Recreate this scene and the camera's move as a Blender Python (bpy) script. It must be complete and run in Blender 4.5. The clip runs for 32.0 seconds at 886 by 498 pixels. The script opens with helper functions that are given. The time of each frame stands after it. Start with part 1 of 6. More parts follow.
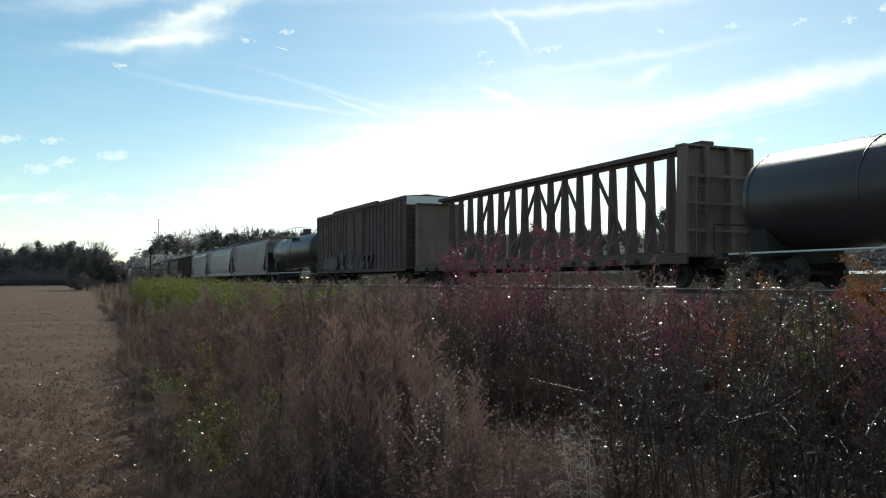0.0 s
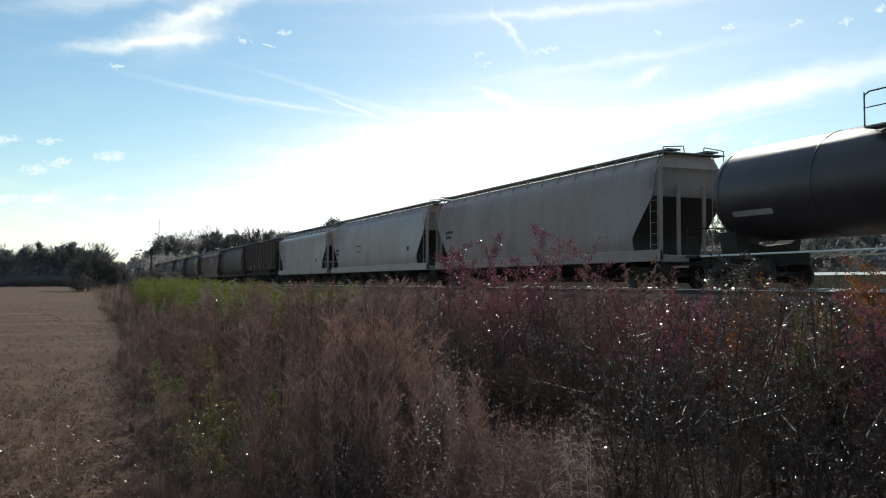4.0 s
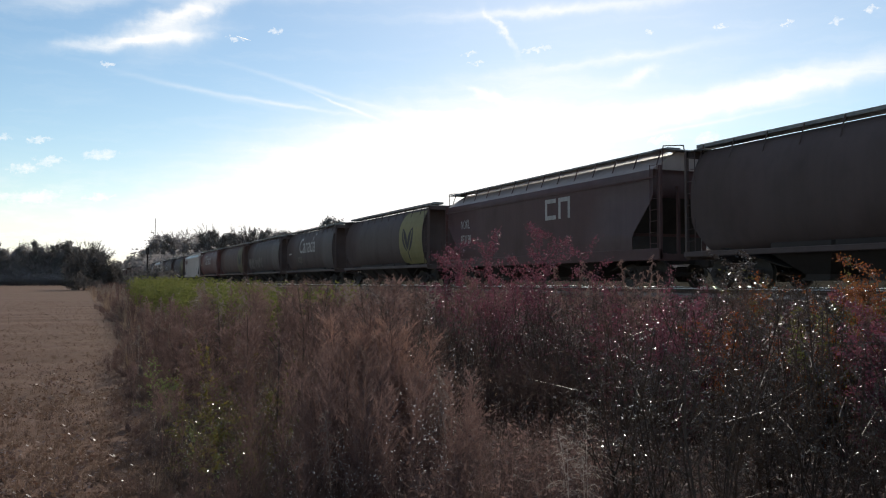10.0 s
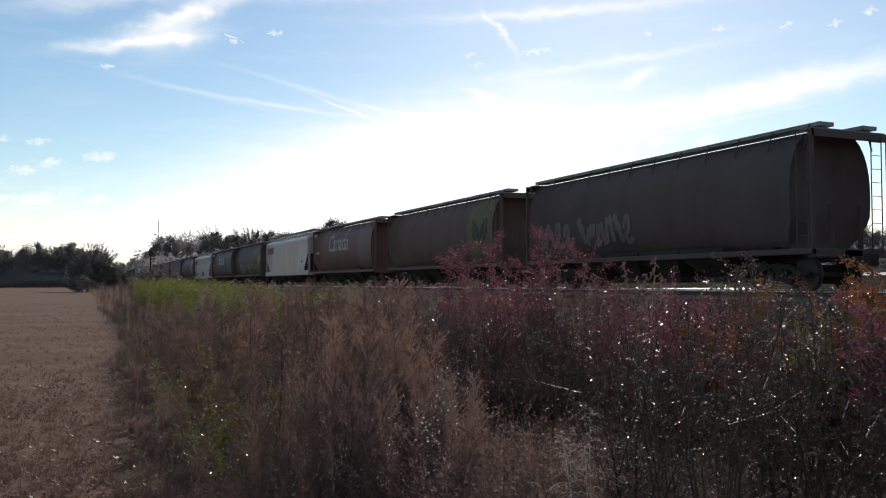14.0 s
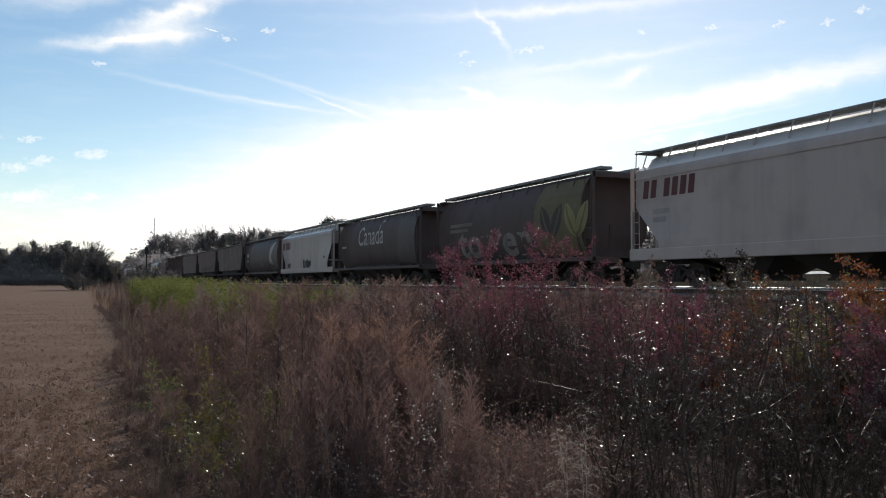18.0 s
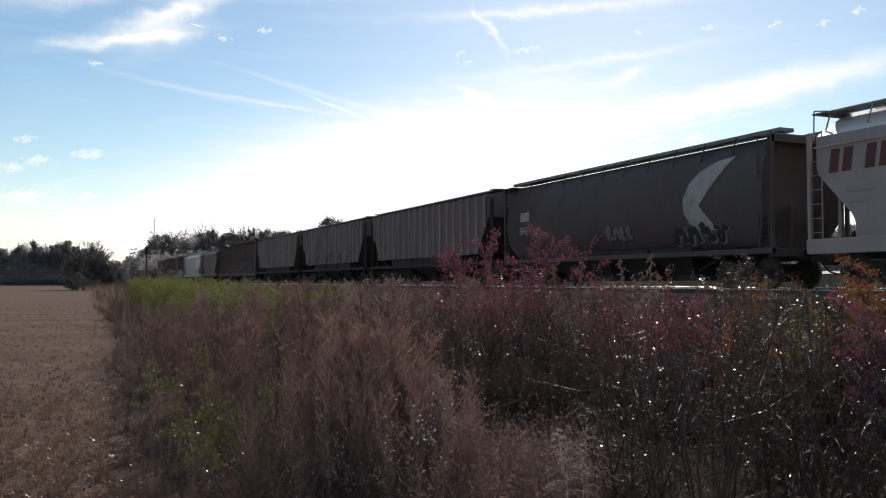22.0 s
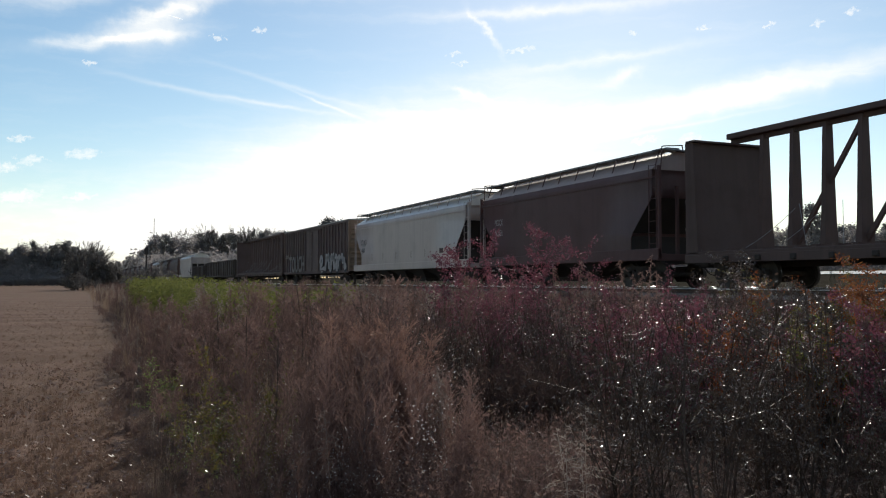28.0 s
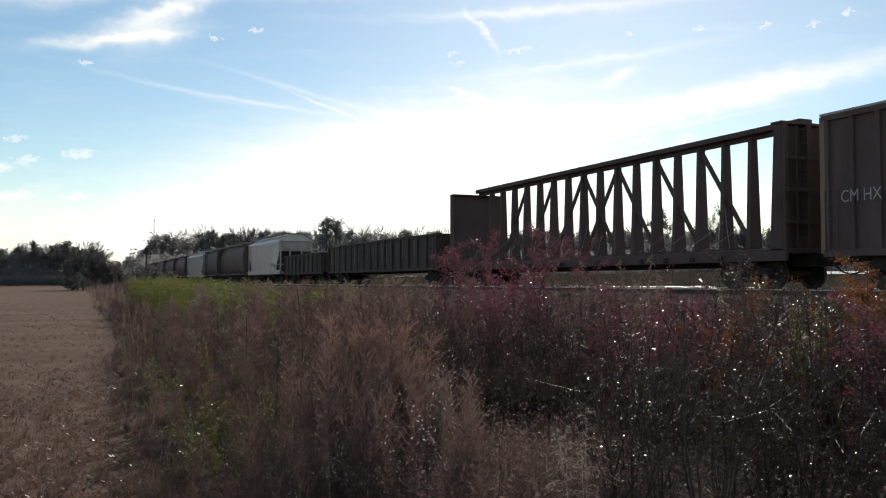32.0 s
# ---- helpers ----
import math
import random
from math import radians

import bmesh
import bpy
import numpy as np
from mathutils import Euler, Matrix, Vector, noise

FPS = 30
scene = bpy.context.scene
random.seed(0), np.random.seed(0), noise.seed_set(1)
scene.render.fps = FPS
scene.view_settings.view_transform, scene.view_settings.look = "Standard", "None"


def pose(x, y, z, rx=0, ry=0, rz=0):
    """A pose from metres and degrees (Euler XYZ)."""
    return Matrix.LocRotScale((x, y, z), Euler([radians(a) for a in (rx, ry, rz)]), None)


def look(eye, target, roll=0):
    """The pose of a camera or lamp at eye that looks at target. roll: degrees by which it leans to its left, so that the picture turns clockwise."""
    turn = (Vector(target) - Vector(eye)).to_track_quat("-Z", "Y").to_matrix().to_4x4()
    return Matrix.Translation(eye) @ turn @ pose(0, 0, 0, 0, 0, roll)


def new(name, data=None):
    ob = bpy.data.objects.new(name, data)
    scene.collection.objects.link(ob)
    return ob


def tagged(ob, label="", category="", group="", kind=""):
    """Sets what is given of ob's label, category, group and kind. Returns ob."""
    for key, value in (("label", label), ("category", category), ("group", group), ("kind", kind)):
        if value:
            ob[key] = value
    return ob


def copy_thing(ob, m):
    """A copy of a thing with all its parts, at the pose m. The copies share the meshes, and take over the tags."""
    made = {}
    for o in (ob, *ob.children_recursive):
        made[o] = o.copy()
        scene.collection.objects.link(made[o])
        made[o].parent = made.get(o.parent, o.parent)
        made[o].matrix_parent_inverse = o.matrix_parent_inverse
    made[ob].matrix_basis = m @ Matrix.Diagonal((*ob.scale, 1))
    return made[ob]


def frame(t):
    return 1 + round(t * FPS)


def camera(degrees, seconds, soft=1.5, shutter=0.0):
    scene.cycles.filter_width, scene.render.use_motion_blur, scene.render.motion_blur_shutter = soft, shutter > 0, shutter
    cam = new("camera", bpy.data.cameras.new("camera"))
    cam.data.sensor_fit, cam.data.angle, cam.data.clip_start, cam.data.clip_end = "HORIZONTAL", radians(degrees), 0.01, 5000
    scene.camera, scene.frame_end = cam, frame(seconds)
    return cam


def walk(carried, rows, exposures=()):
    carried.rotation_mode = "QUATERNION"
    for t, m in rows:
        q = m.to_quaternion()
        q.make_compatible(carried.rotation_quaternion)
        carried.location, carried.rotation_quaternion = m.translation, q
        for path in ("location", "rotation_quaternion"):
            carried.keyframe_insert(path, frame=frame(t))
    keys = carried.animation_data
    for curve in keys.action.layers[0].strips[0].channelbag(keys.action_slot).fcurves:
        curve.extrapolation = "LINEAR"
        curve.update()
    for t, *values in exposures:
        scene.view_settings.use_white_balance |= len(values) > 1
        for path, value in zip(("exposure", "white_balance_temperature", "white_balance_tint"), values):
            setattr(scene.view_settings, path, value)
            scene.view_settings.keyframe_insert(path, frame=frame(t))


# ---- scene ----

# ---- camera and its small sway on the tripod ----
EYE = (0.0, 0.0, 1.6)
PX = math.degrees(1 / 1521)
cam = camera(2 * math.degrees(math.atan(784 / 1521)), 32.0, soft=1.1)
SWAY = [(0, 6.3, .3), (.5, 7.2, 1), (1, 5.1, .9), (1.5, 4.6, .2), (2, 5.9, .9), (2.5, 6.7, 1.1), (3, 7, 1.5), (3.5, 7.3, 1.6),
        (5.5, 7.6, 3.1), (6, 7.5, 3), (6.5, 8.8, 3), (7, 7.6, 3), (7.5, 7, 3), (8, 4.6, 2.7), (8.5, 3.1, 2.4), (9, 3, 1.6),
        (9.5, 2.7, 1), (10, 1.4, .1), (10.5, .3, 0), (11.5, 0, 0), (12, 1.2, 0), (12.5, 1.5, .6), (13, 1.5, .4), (13.5, 4.2, 1.8),
        (14, 6.4, 3.3), (14.5, 6.2, 4.2), (15.5, 3, 1.6), (16.5, -.2, 0), (18.5, 0, 0), (25, -.3, .1), (32, -.4, .5)]
walk(cam, [(t, pose(*EYE, 92.18 + dy * PX, 0, -23.79 + dx * PX)) for t, dx, dy in SWAY], exposures=[(0, 0, 6270, -3), (1.5, 0, 6270, -3), (3.2, 0, 6310, 0), (6, 0, 6410, 6), (8, 0, 6500, 10), (24, 0, 6500, 10), (32, 0, 6620, 7)])

# ---- world and sun ----
SUN_EL, SUN_AZ = radians(29), radians(33)      # azimuth clockwise from +Y
SUN_DIR = Vector((math.sin(SUN_AZ) * math.cos(SUN_EL), math.cos(SUN_AZ) * math.cos(SUN_EL), math.sin(SUN_EL)))
world = bpy.data.worlds.new("sky")
scene.world = world
world.use_nodes = True
wn = world.node_tree
sky = wn.nodes.new("ShaderNodeTexSky")
sky.sky_type, sky.sun_disc = "NISHITA", False
sky.sun_elevation, sky.sun_rotation = SUN_EL, SUN_AZ
sky.air_density, sky.dust_density, sky.ozone_density, sky.altitude = 1.0, 0.2, 0.7, 50
tone = wn.nodes.new("ShaderNodeHueSaturation")
tone.inputs["Hue"].default_value = 0.495
tone.inputs["Saturation"].default_value = 1.15
wn.links.new(sky.outputs[0], tone.inputs["Color"])
wn.links.new(tone.outputs[0], wn.nodes["Background"].inputs[0])
wn.nodes["Background"].inputs[1].default_value = 0.107
sun = new("sun", bpy.data.lights.new("sun", "SUN"))
sun.data.energy, sun.data.angle, sun.data.color = 3.75, radians(0.6), (1.0, 0.93, 0.82)
sun.matrix_world = look(SUN_DIR * 200, (0, 0, 0))


# ---- materials ----
class Nodes:
    """A node material under construction."""

    def __init__(self, name):
        self.m = bpy.data.materials.new(name)
        self.m.use_nodes = True
        self.t = self.m.node_tree
        self.b = self.t.nodes["Principled BSDF"]
        self.out = self.t.nodes["Material Output"]

    def n(self, kind, **inputs):
        node = self.t.nodes.new("ShaderNode" + kind)
        for k, v in inputs.items():
            self.put(node, int(k[1:]) if k[0] == "_" and k[1:].isdigit() else k.replace("_", " "), v)
        return node

    def put(self, node, key, v):
        s = node.inputs[key]
        if isinstance(v, bpy.types.NodeSocket):
            self.t.links.new(v, s)
        else:
            s.default_value = (*v, 1) if isinstance(v, tuple) and len(v) == 3 and s.type == "RGBA" else v

    def math(self, op, a, b=0.0, c=0.0):
        node = self.t.nodes.new("ShaderNodeMath")
        node.operation = op
        for i, v in enumerate((a, b, c)):
            self.put(node, i, v)
        return node.outputs[0]

    def coord(self, scale=(1, 1, 1), space="Object"):
        return self.n("Mapping", Vector=self.n("TexCoord").outputs[space], Scale=scale).outputs[0]

    def noise(self, vec, scale, detail=4.0, rough=0.55):
        return self.n("TexNoise", Vector=vec, Scale=scale, Detail=detail, Roughness=rough).outputs[0]

    def ramp(self, fac, lo, hi):
        return self.n("MapRange", Value=fac, From_Min=lo, From_Max=hi).outputs[0]

    def mix(self, fac, a, b):
        node = self.t.nodes.new("ShaderNodeMix")
        node.data_type = "RGBA"
        for k, v in ((0, fac), (6, a), (7, b)):
            self.put(node, k, v)
        return node.outputs[2]

    def bump(self, height, strength, distance=0.02):
        self.put(self.b, "Normal", self.n("Bump", Height=height, Strength=strength, Distance=distance).outputs[0])


def paint(name, rgb, rough=0.5, dirt=0.4, grime=(0.05, 0.04, 0.033), metal=0.0, scale=1.0, spec=0.22):
    """Weathered paint: run-off streaks, blotches and fine specks."""
    k = Nodes(name)
    streak = k.noise(k.coord((2.2 * scale, 2.2 * scale, 0.16 * scale)), 2.0, 5, 0.6)
    blotch = k.noise(k.coord(), 0.55 * scale, 4, 0.6)
    fleck = k.noise(k.coord(), 26 * scale, 2, 0.5)
    run = k.noise(k.coord((0.55 * scale, 0.55 * scale, 0.05 * scale)), 1.7, 4, 0.55)
    wear = k.math("MULTIPLY", k.ramp(streak, 0.46, 0.9), dirt * 0.55)
    wear = k.math("ADD", wear, k.math("MULTIPLY", k.ramp(run, 0.45, 0.75), dirt * 0.5))
    wear = k.math("ADD", wear, k.math("MULTIPLY", k.ramp(blotch, 0.5, 0.75), dirt * 0.7))
    wear = k.math("MINIMUM", k.math("ADD", wear, k.math("MULTIPLY", k.ramp(fleck, 0.62, 0.72), dirt * 0.4)), 0.9)
    lighter = tuple(min(1, c * 1.25 + 0.01) for c in rgb)
    base = k.mix(k.ramp(blotch, 0.3, 0.6), rgb, lighter)
    k.put(k.b, "Base Color", k.mix(wear, base, grime))
    k.put(k.b, "Roughness", k.math("MULTIPLY_ADD", wear, 0.25, rough + 0.08))
    k.put(k.b, "Metallic", metal)
    k.put(k.b, "Specular IOR Level", spec)
    k.bump(k.noise(k.coord(), 3.0, 5), 0.12)
    return k.m


def foliage(name, a, b, translucent=0.35, rough=0.5, spec=0.5):
    """Leaf or stalk matter: each piece its own tint, lit through from behind."""
    k = Nodes(name)
    isl = k.n("NewGeometry").outputs["Random Per Island"]
    tint = k.mix(k.math("MULTIPLY_ADD", k.noise(k.coord(), 1.3, 3), 0.6, k.math("MULTIPLY_ADD", isl, 0.7, -0.15)), a, b)
    k.put(k.b, "Base Color", tint)
    k.put(k.b, "Roughness", rough)
    k.put(k.b, "Specular IOR Level", spec)
    tr = k.n("BsdfTranslucent", Color=tint)
    mx = k.n("MixShader", _0=translucent, _1=k.b.outputs[0], _2=tr.outputs[0])
    k.t.links.new(mx.outputs[0], k.out.inputs[0])
    return k.m


def plain(name, rgb, rough=0.6, metal=0.0, vary=0.3, scale=4.0):
    k = Nodes(name)
    n1 = k.noise(k.coord(), scale, 5, 0.6)
    k.put(k.b, "Base Color", k.mix(k.ramp(n1, 0.3, 0.7), tuple(c * (1 - vary) for c in rgb), tuple(min(1, c * (1 + vary)) for c in rgb)))
    k.put(k.b, "Roughness", rough)
    k.put(k.b, "Metallic", metal)
    k.bump(k.noise(k.coord(), scale * 6, 3), 0.15, 0.01)
    return k.m


def soil():
    k = Nodes("mown_field")
    c = k.coord()
    big, mid, fine = k.noise(c, 0.06, 4, 0.6), k.noise(c, 0.9, 5, 0.65), k.noise(c, 14, 5, 0.7)
    swath = k.noise(k.coord((0.10, 0.42, 1)), 1.0, 4, 0.6)
    clod = k.noise(c, 3.2, 4, 0.6)
    col = k.mix(k.ramp(big, 0.35, 0.65), (0.142, 0.079, 0.055), (0.13, 0.08, 0.051))
    col = k.mix(k.math("MULTIPLY", k.ramp(swath, 0.42, 0.66), 0.8), col, (0.2, 0.123, 0.087))
    col = k.mix(k.math("MULTIPLY", k.ramp(mid, 0.5, 0.7), 0.55), col, (0.145, 0.085, 0.06))
    col = k.mix(k.math("MULTIPLY", k.ramp(clod, 0.54, 0.7), 0.42), col, (0.085, 0.055, 0.042))
    col = k.mix(k.math("MULTIPLY", k.ramp(fine, 0.5, 0.66), 0.3), col, (0.09, 0.055, 0.042))
    sx, sy, _ = k.n("SeparateXYZ", Vector=c).outputs
    litter = k.ramp(k.math("ADD", k.math("SUBTRACT", sx, k.math("MULTIPLY", sy, 0.028)), k.math("MULTIPLY", mid, 0.5)), 0.75, 1.05)
    col = k.mix(litter, col, k.mix(k.ramp(fine, 0.4, 0.6), (0.05, 0.034, 0.026), (0.10, 0.066, 0.05)))
    beyond = k.ramp(k.math("ADD", k.n("SeparateXYZ", Vector=c).outputs[0], k.math("MULTIPLY", mid, 6.0)), 22.0, 27.0)
    col = k.mix(beyond, col, k.mix(k.ramp(mid, 0.35, 0.65), (0.042, 0.037, 0.028), (0.068, 0.057, 0.042)))
    k.put(k.b, "Base Color", col)
    k.put(k.b, "Roughness", 0.95)
    k.put(k.b, "Specular IOR Level", k.math("MULTIPLY_ADD", beyond, -0.1, 0.1))
    k.bump(k.math("ADD", k.noise(c, 9, 6, 0.7), k.math("MULTIPLY", mid, 1.5)), 0.6, 0.08)
    return k.m


def gravel():
    k = Nodes("ballast_stone")
    v = k.n("TexVoronoi", Vector=k.coord(), Scale=16.0)
    tone = k.n("SeparateColor", Color=v.outputs["Color"]).outputs[0]
    k.put(k.b, "Base Color", k.mix(tone, (0.11, 0.092, 0.08), (0.28, 0.24, 0.21)))
    k.put(k.b, "Roughness", 0.9)
    k.bump(v.outputs["Distance"], 0.9, 0.05)
    return k.m


M_FIELD, M_GRAVEL = soil(), gravel()
M_ROAD = plain("pale_concrete_road", (0.48, 0.465, 0.44), 0.8, 0.0, 0.2, 2)
M_RUST = plain("rusty_rail_side", (0.075, 0.045, 0.032), 0.85, 0.0, 0.35, 8)
M_RAIL = plain("polished_rail", (0.97, 0.96, 0.94), 0.3, 1.0, 0.02)
M_TIE = plain("creosoted_timber", (0.06, 0.045, 0.035), 0.85)
M_UNDER = paint("running_gear_black", (0.036, 0.029, 0.027), 0.8, 0.4, (0.05, 0.04, 0.034))
M_WHEEL = plain("wheel_steel", (0.045, 0.037, 0.033), 0.65, 0.2)
M_BOARD = plain("galvanised_grating", (0.20, 0.20, 0.20), 0.6, 0.3)
M_CABLE = plain("steel_cable", (0.3, 0.3, 0.3), 0.5, 0.7)
M_SAFETY = plain("white_safety_rail", (0.78, 0.77, 0.74), 0.4, 0.0, 0.1)
M_WHITE = paint("white_stencil", (0.42, 0.38, 0.36), 0.6, 0.45)
M_GREYMARK = paint("grey_stencil", (0.32, 0.28, 0.26), 0.6, 0.3)
M_FADED = paint("washed_out_spray", (0.22, 0.185, 0.17), 0.7, 0.6, scale=2.5)
M_DIM = paint("faded_grey_spray", (0.165, 0.132, 0.118), 0.7, 0.5)
M_WHEATDIM = paint("faded_wheat_panel", (0.135, 0.107, 0.06), 0.6, 0.4)
M_DARKMARK = paint("dark_stencil", (0.056, 0.047, 0.044), 0.6, 0.2)
M_REDMARK = paint("oxide_red_stencil", (0.10, 0.035, 0.035), 0.6, 0.2)
M_WHEAT = paint("wheat_yellow_panel", (0.225, 0.19, 0.085), 0.55, 0.4)
M_PALEYELLOW = paint("yellow_reflector", (0.7, 0.6, 0.1), 0.4, 0.2)
M_TAG = paint("sprayed_silver", (0.36, 0.33, 0.32), 0.7, 0.55, scale=2.2)
M_TAGDARK = paint("sprayed_black", (0.03, 0.03, 0.035), 0.6, 0.2)


# ---- mesh helpers ----
class Mesh:
    def __init__(self):
        self.v, self.f = [], []

    def add(self, verts, faces):
        o = len(self.v)
        self.v += [tuple(p) for p in verts]
        self.f += [tuple(i + o for i in f) for f in faces]
        return self

    def box(self, x0, x1, y0, y1, z0, z1, bevel=0.0):
        b = min(bevel, (x1 - x0) / 3, (y1 - y0) / 3, (z1 - z0) / 3)
        if b <= 0:
            p = [(x, y, z) for z in (z0, z1) for y in (y0, y1) for x in (x0, x1)]
            return self.add(p, [(0, 2, 3, 1), (4, 5, 7, 6), (0, 1, 5, 4), (2, 6, 7, 3), (0, 4, 6, 2), (1, 3, 7, 5)])
        ring = [(x0 + b, y0), (x1 - b, y0), (x1, y0 + b), (x1, y1 - b), (x1 - b, y1), (x0 + b, y1), (x0, y1 - b), (x0, y0 + b)]
        cx, cy = (x0 + x1) / 2, (y0 + y1) / 2
        inner = [(cx + (x - cx) * (1 - 2 * b / (x1 - x0)), cy + (y - cy) * (1 - 2 * b / (y1 - y0))) for x, y in ring]
        rings = [[(x, y, z0) for x, y in inner], [(x, y, z0 + b) for x, y in ring], [(x, y, z1 - b) for x, y in ring], [(x, y, z1) for x, y in inner]]
        return self.loft(rings)

    def loft(self, rings, cap=True, closed=True):
        n, o = len(rings[0]), len(self.v)
        self.v += [tuple(p) for r in rings for p in r]
        for i in range(len(rings) - 1):
            for j in range(n if closed else n - 1):
                a, b = o + i * n + j, o + i * n + (j + 1) % n
                self.f.append((a, b, b + n, a + n))
        if cap:
            self.f.append(tuple(range(o + n - 1, o - 1, -1)))
            self.f.append(tuple(range(o + (len(rings) - 1) * n, o + len(rings) * n)))
        return self

    def rod(self, p, q, r, n=6, r2=None):
        p, q = Vector(p), Vector(q)
        d = (q - p).normalized()
        a = d.orthogonal().normalized()
        b = d.cross(a)
        r2 = r if r2 is None else r2
        ring = lambda c, s: [c + (a * math.cos(k * math.tau / n) + b * math.sin(k * math.tau / n)) * s for k in range(n)]
        return self.loft([ring(p, r), ring(q, r2)])

    def pipe(self, pts, r, n=5):
        for p, q in zip(pts, pts[1:]):
            self.rod(p, q, r, n)
        return self

    def beam(self, p, q, w, h):
        """A bar of w (across, along local x) by h between two points in a plane x = const."""
        p, q = Vector(p), Vector(q)
        d = (q - p).normalized()
        s = Vector((1, 0, 0))
        u = d.cross(s).normalized()
        ring = lambda c: [c + s * (w / 2 * i) + u * (h / 2 * j) for i, j in ((-1, -1), (1, -1), (1, 1), (-1, 1))]
        return self.loft([ring(p), ring(q)])

    def data(self, name, smooth=False):
        me = bpy.data.meshes.new(name)
        me.from_pydata(self.v, [], self.f)
        if smooth:
            me.polygons.foreach_set("use_smooth", [True] * len(me.polygons))
        me.update()
        return me


CACHE = {}


def part(name, mesh, material, parent, label="", at=None, smooth=False, kind=""):
    """One mesh object under a thing or a part. mesh: a Mesh, or ready mesh data to share."""
    me = mesh.data(name, smooth) if isinstance(mesh, Mesh) else mesh
    if not me.materials:
        me.materials.append(material)
    ob = new(name, me)
    ob.parent = parent
    if at is not None:
        ob.matrix_local = at
    return tagged(ob, label=label, kind=kind)


def shared(key, make, material, smooth=False):
    """Mesh data built once, used by alike pieces."""
    if key not in CACHE:
        m = Mesh()
        make(m)
        CACHE[key] = m.data(key if isinstance(key, str) else str(key[0]), smooth)
        CACHE[key].materials.append(material)
    return CACHE[key]


def thing(name, label, category, group="", kind=""):
    ob = new(name)
    ob.empty_display_size = 0.2
    return tagged(ob, label, category, group, kind)


# ---- ground ----
TRACK_X, RAIL_Z = 19.8, 1.39


def ground_z(x, y):
    def s(a, b, t):
        t = min(1, max(0, (t - a) / (b - a)))
        return t * t * (3 - 2 * t)
    bank = 1.12 * s(13.2, 16.9, x)
    back = 1.5 * s(26, 62, x)
    return bank + back - 0.22 * s(22.8, 24.5, x) * (1 - s(26, 32, x)) + 0.03 * noise.noise((x * 0.25, y * 0.25, 0.0)) * (abs(x) < 60 and abs(y) < 90)


def axis(fine, far):
    a = list(fine)
    step = a[-1] - a[-2]
    while a[-1] < far:
        step *= 1.45
        a.append(a[-1] + step)
    step = a[1] - a[0]
    while a[0] > -far:
        step *= 1.45
        a.insert(0, a[0] - step)
    return a


gx = axis([-8 + 0.5 * i for i in range(80)], 4200)
gy = axis([-6 + 0.75 * i for i in range(110)], 4200)
g = Mesh()
g.v = [(x, y, ground_z(x, y)) for y in gy for x in gx]
g.f = [(j * len(gx) + i, j * len(gx) + i + 1, (j + 1) * len(gx) + i + 1, (j + 1) * len(gx) + i) for j in range(len(gy) - 1) for i in range(len(gx) - 1)]
ground = new("ground", g.data("ground", True))
ground.data.materials.append(M_FIELD)
tagged(ground, "brown mown field rising to a low railway bank", "ground", kind="structure")

# ---- pale road on the rise beyond the track ----
m = Mesh()
ys = [-70 + 6 * i for i in range(21)]
rows = [[(x, y, ground_z(x, y) + .05) for x in (47.5, 49.0, 50.5, 52.0)] for y in ys]
m.loft(rows, cap=False, closed=False)
road = new("road", m.data("road", True))
road.data.materials.append(M_ROAD)
tagged(road, "pale concrete road on the rise beyond the track", "road", kind="structure")

# ---- track ----
Y0, Y1 = -60.0, 900.0
track = thing("railway_track", "straight single track with polished rails on grey ballast", "railway track", kind="structure")
m = Mesh()
sec = [(-2.9, 1.02), (-1.75, 1.2), (-1.4, 1.225), (1.4, 1.225), (1.75, 1.2), (2.9, 0.95)]
m.loft([[(TRACK_X + x, y, z) for x, z in sec] for y in (Y0, 0, 60, 300, Y1)], cap=False, closed=False)
part("ballast_bed", m, M_GRAVEL, track, "grey crushed-stone ballast")
rail_sec = [(-.07, 0), (.07, 0), (.07, .012), (.012, .03), (.012, .125), (.036, .135), (.036, .165), (.028, .172), (-.028, .172), (-.036, .165), (-.036, .135), (-.012, .125), (-.012, .03), (-.07, .012)]
for x, dz in ((-0.755, 0.0), (0.755, 0.035)):
    m = Mesh()
    m.loft([[(TRACK_X + x + a, y, RAIL_Z + dz - .172 + b) for a, b in rail_sec] for y in (Y0, 0, 60, 300, Y1)])
    rail = part("rail", m, M_RUST, track, "rust-brown steel rail")
    head = [(-.04 * math.cos(k * math.pi / 10) + x, .034 * math.sin(k * math.pi / 10) ** .7) for k in range(11)]
    top = Mesh().loft([[(TRACK_X + a, y, RAIL_Z + dz - .03 + b) for a, b in head] for y in (Y0, 0, 60, 300, Y1)])
    part("running_surface", top, M_RAIL, rail, "bright polished head of the rail", smooth=True)
tie = shared("sleeper", lambda m: m.box(-1.3, 1.3, -.11, .11, -.16, 0, .012), M_TIE)
for i in range(150):
    part("sleeper", tie, M_TIE, track, at=pose(TRACK_X, -2 + i * 0.53, 1.232))
m = Mesh()
for i in range(700):
    y = 77.6 + i * 0.53
    m.box(TRACK_X - 1.3, TRACK_X + 1.3, y - .11, y + .11, 1.10, 1.232)
part("sleepers_far", m, M_TIE, track, kind="stuff")


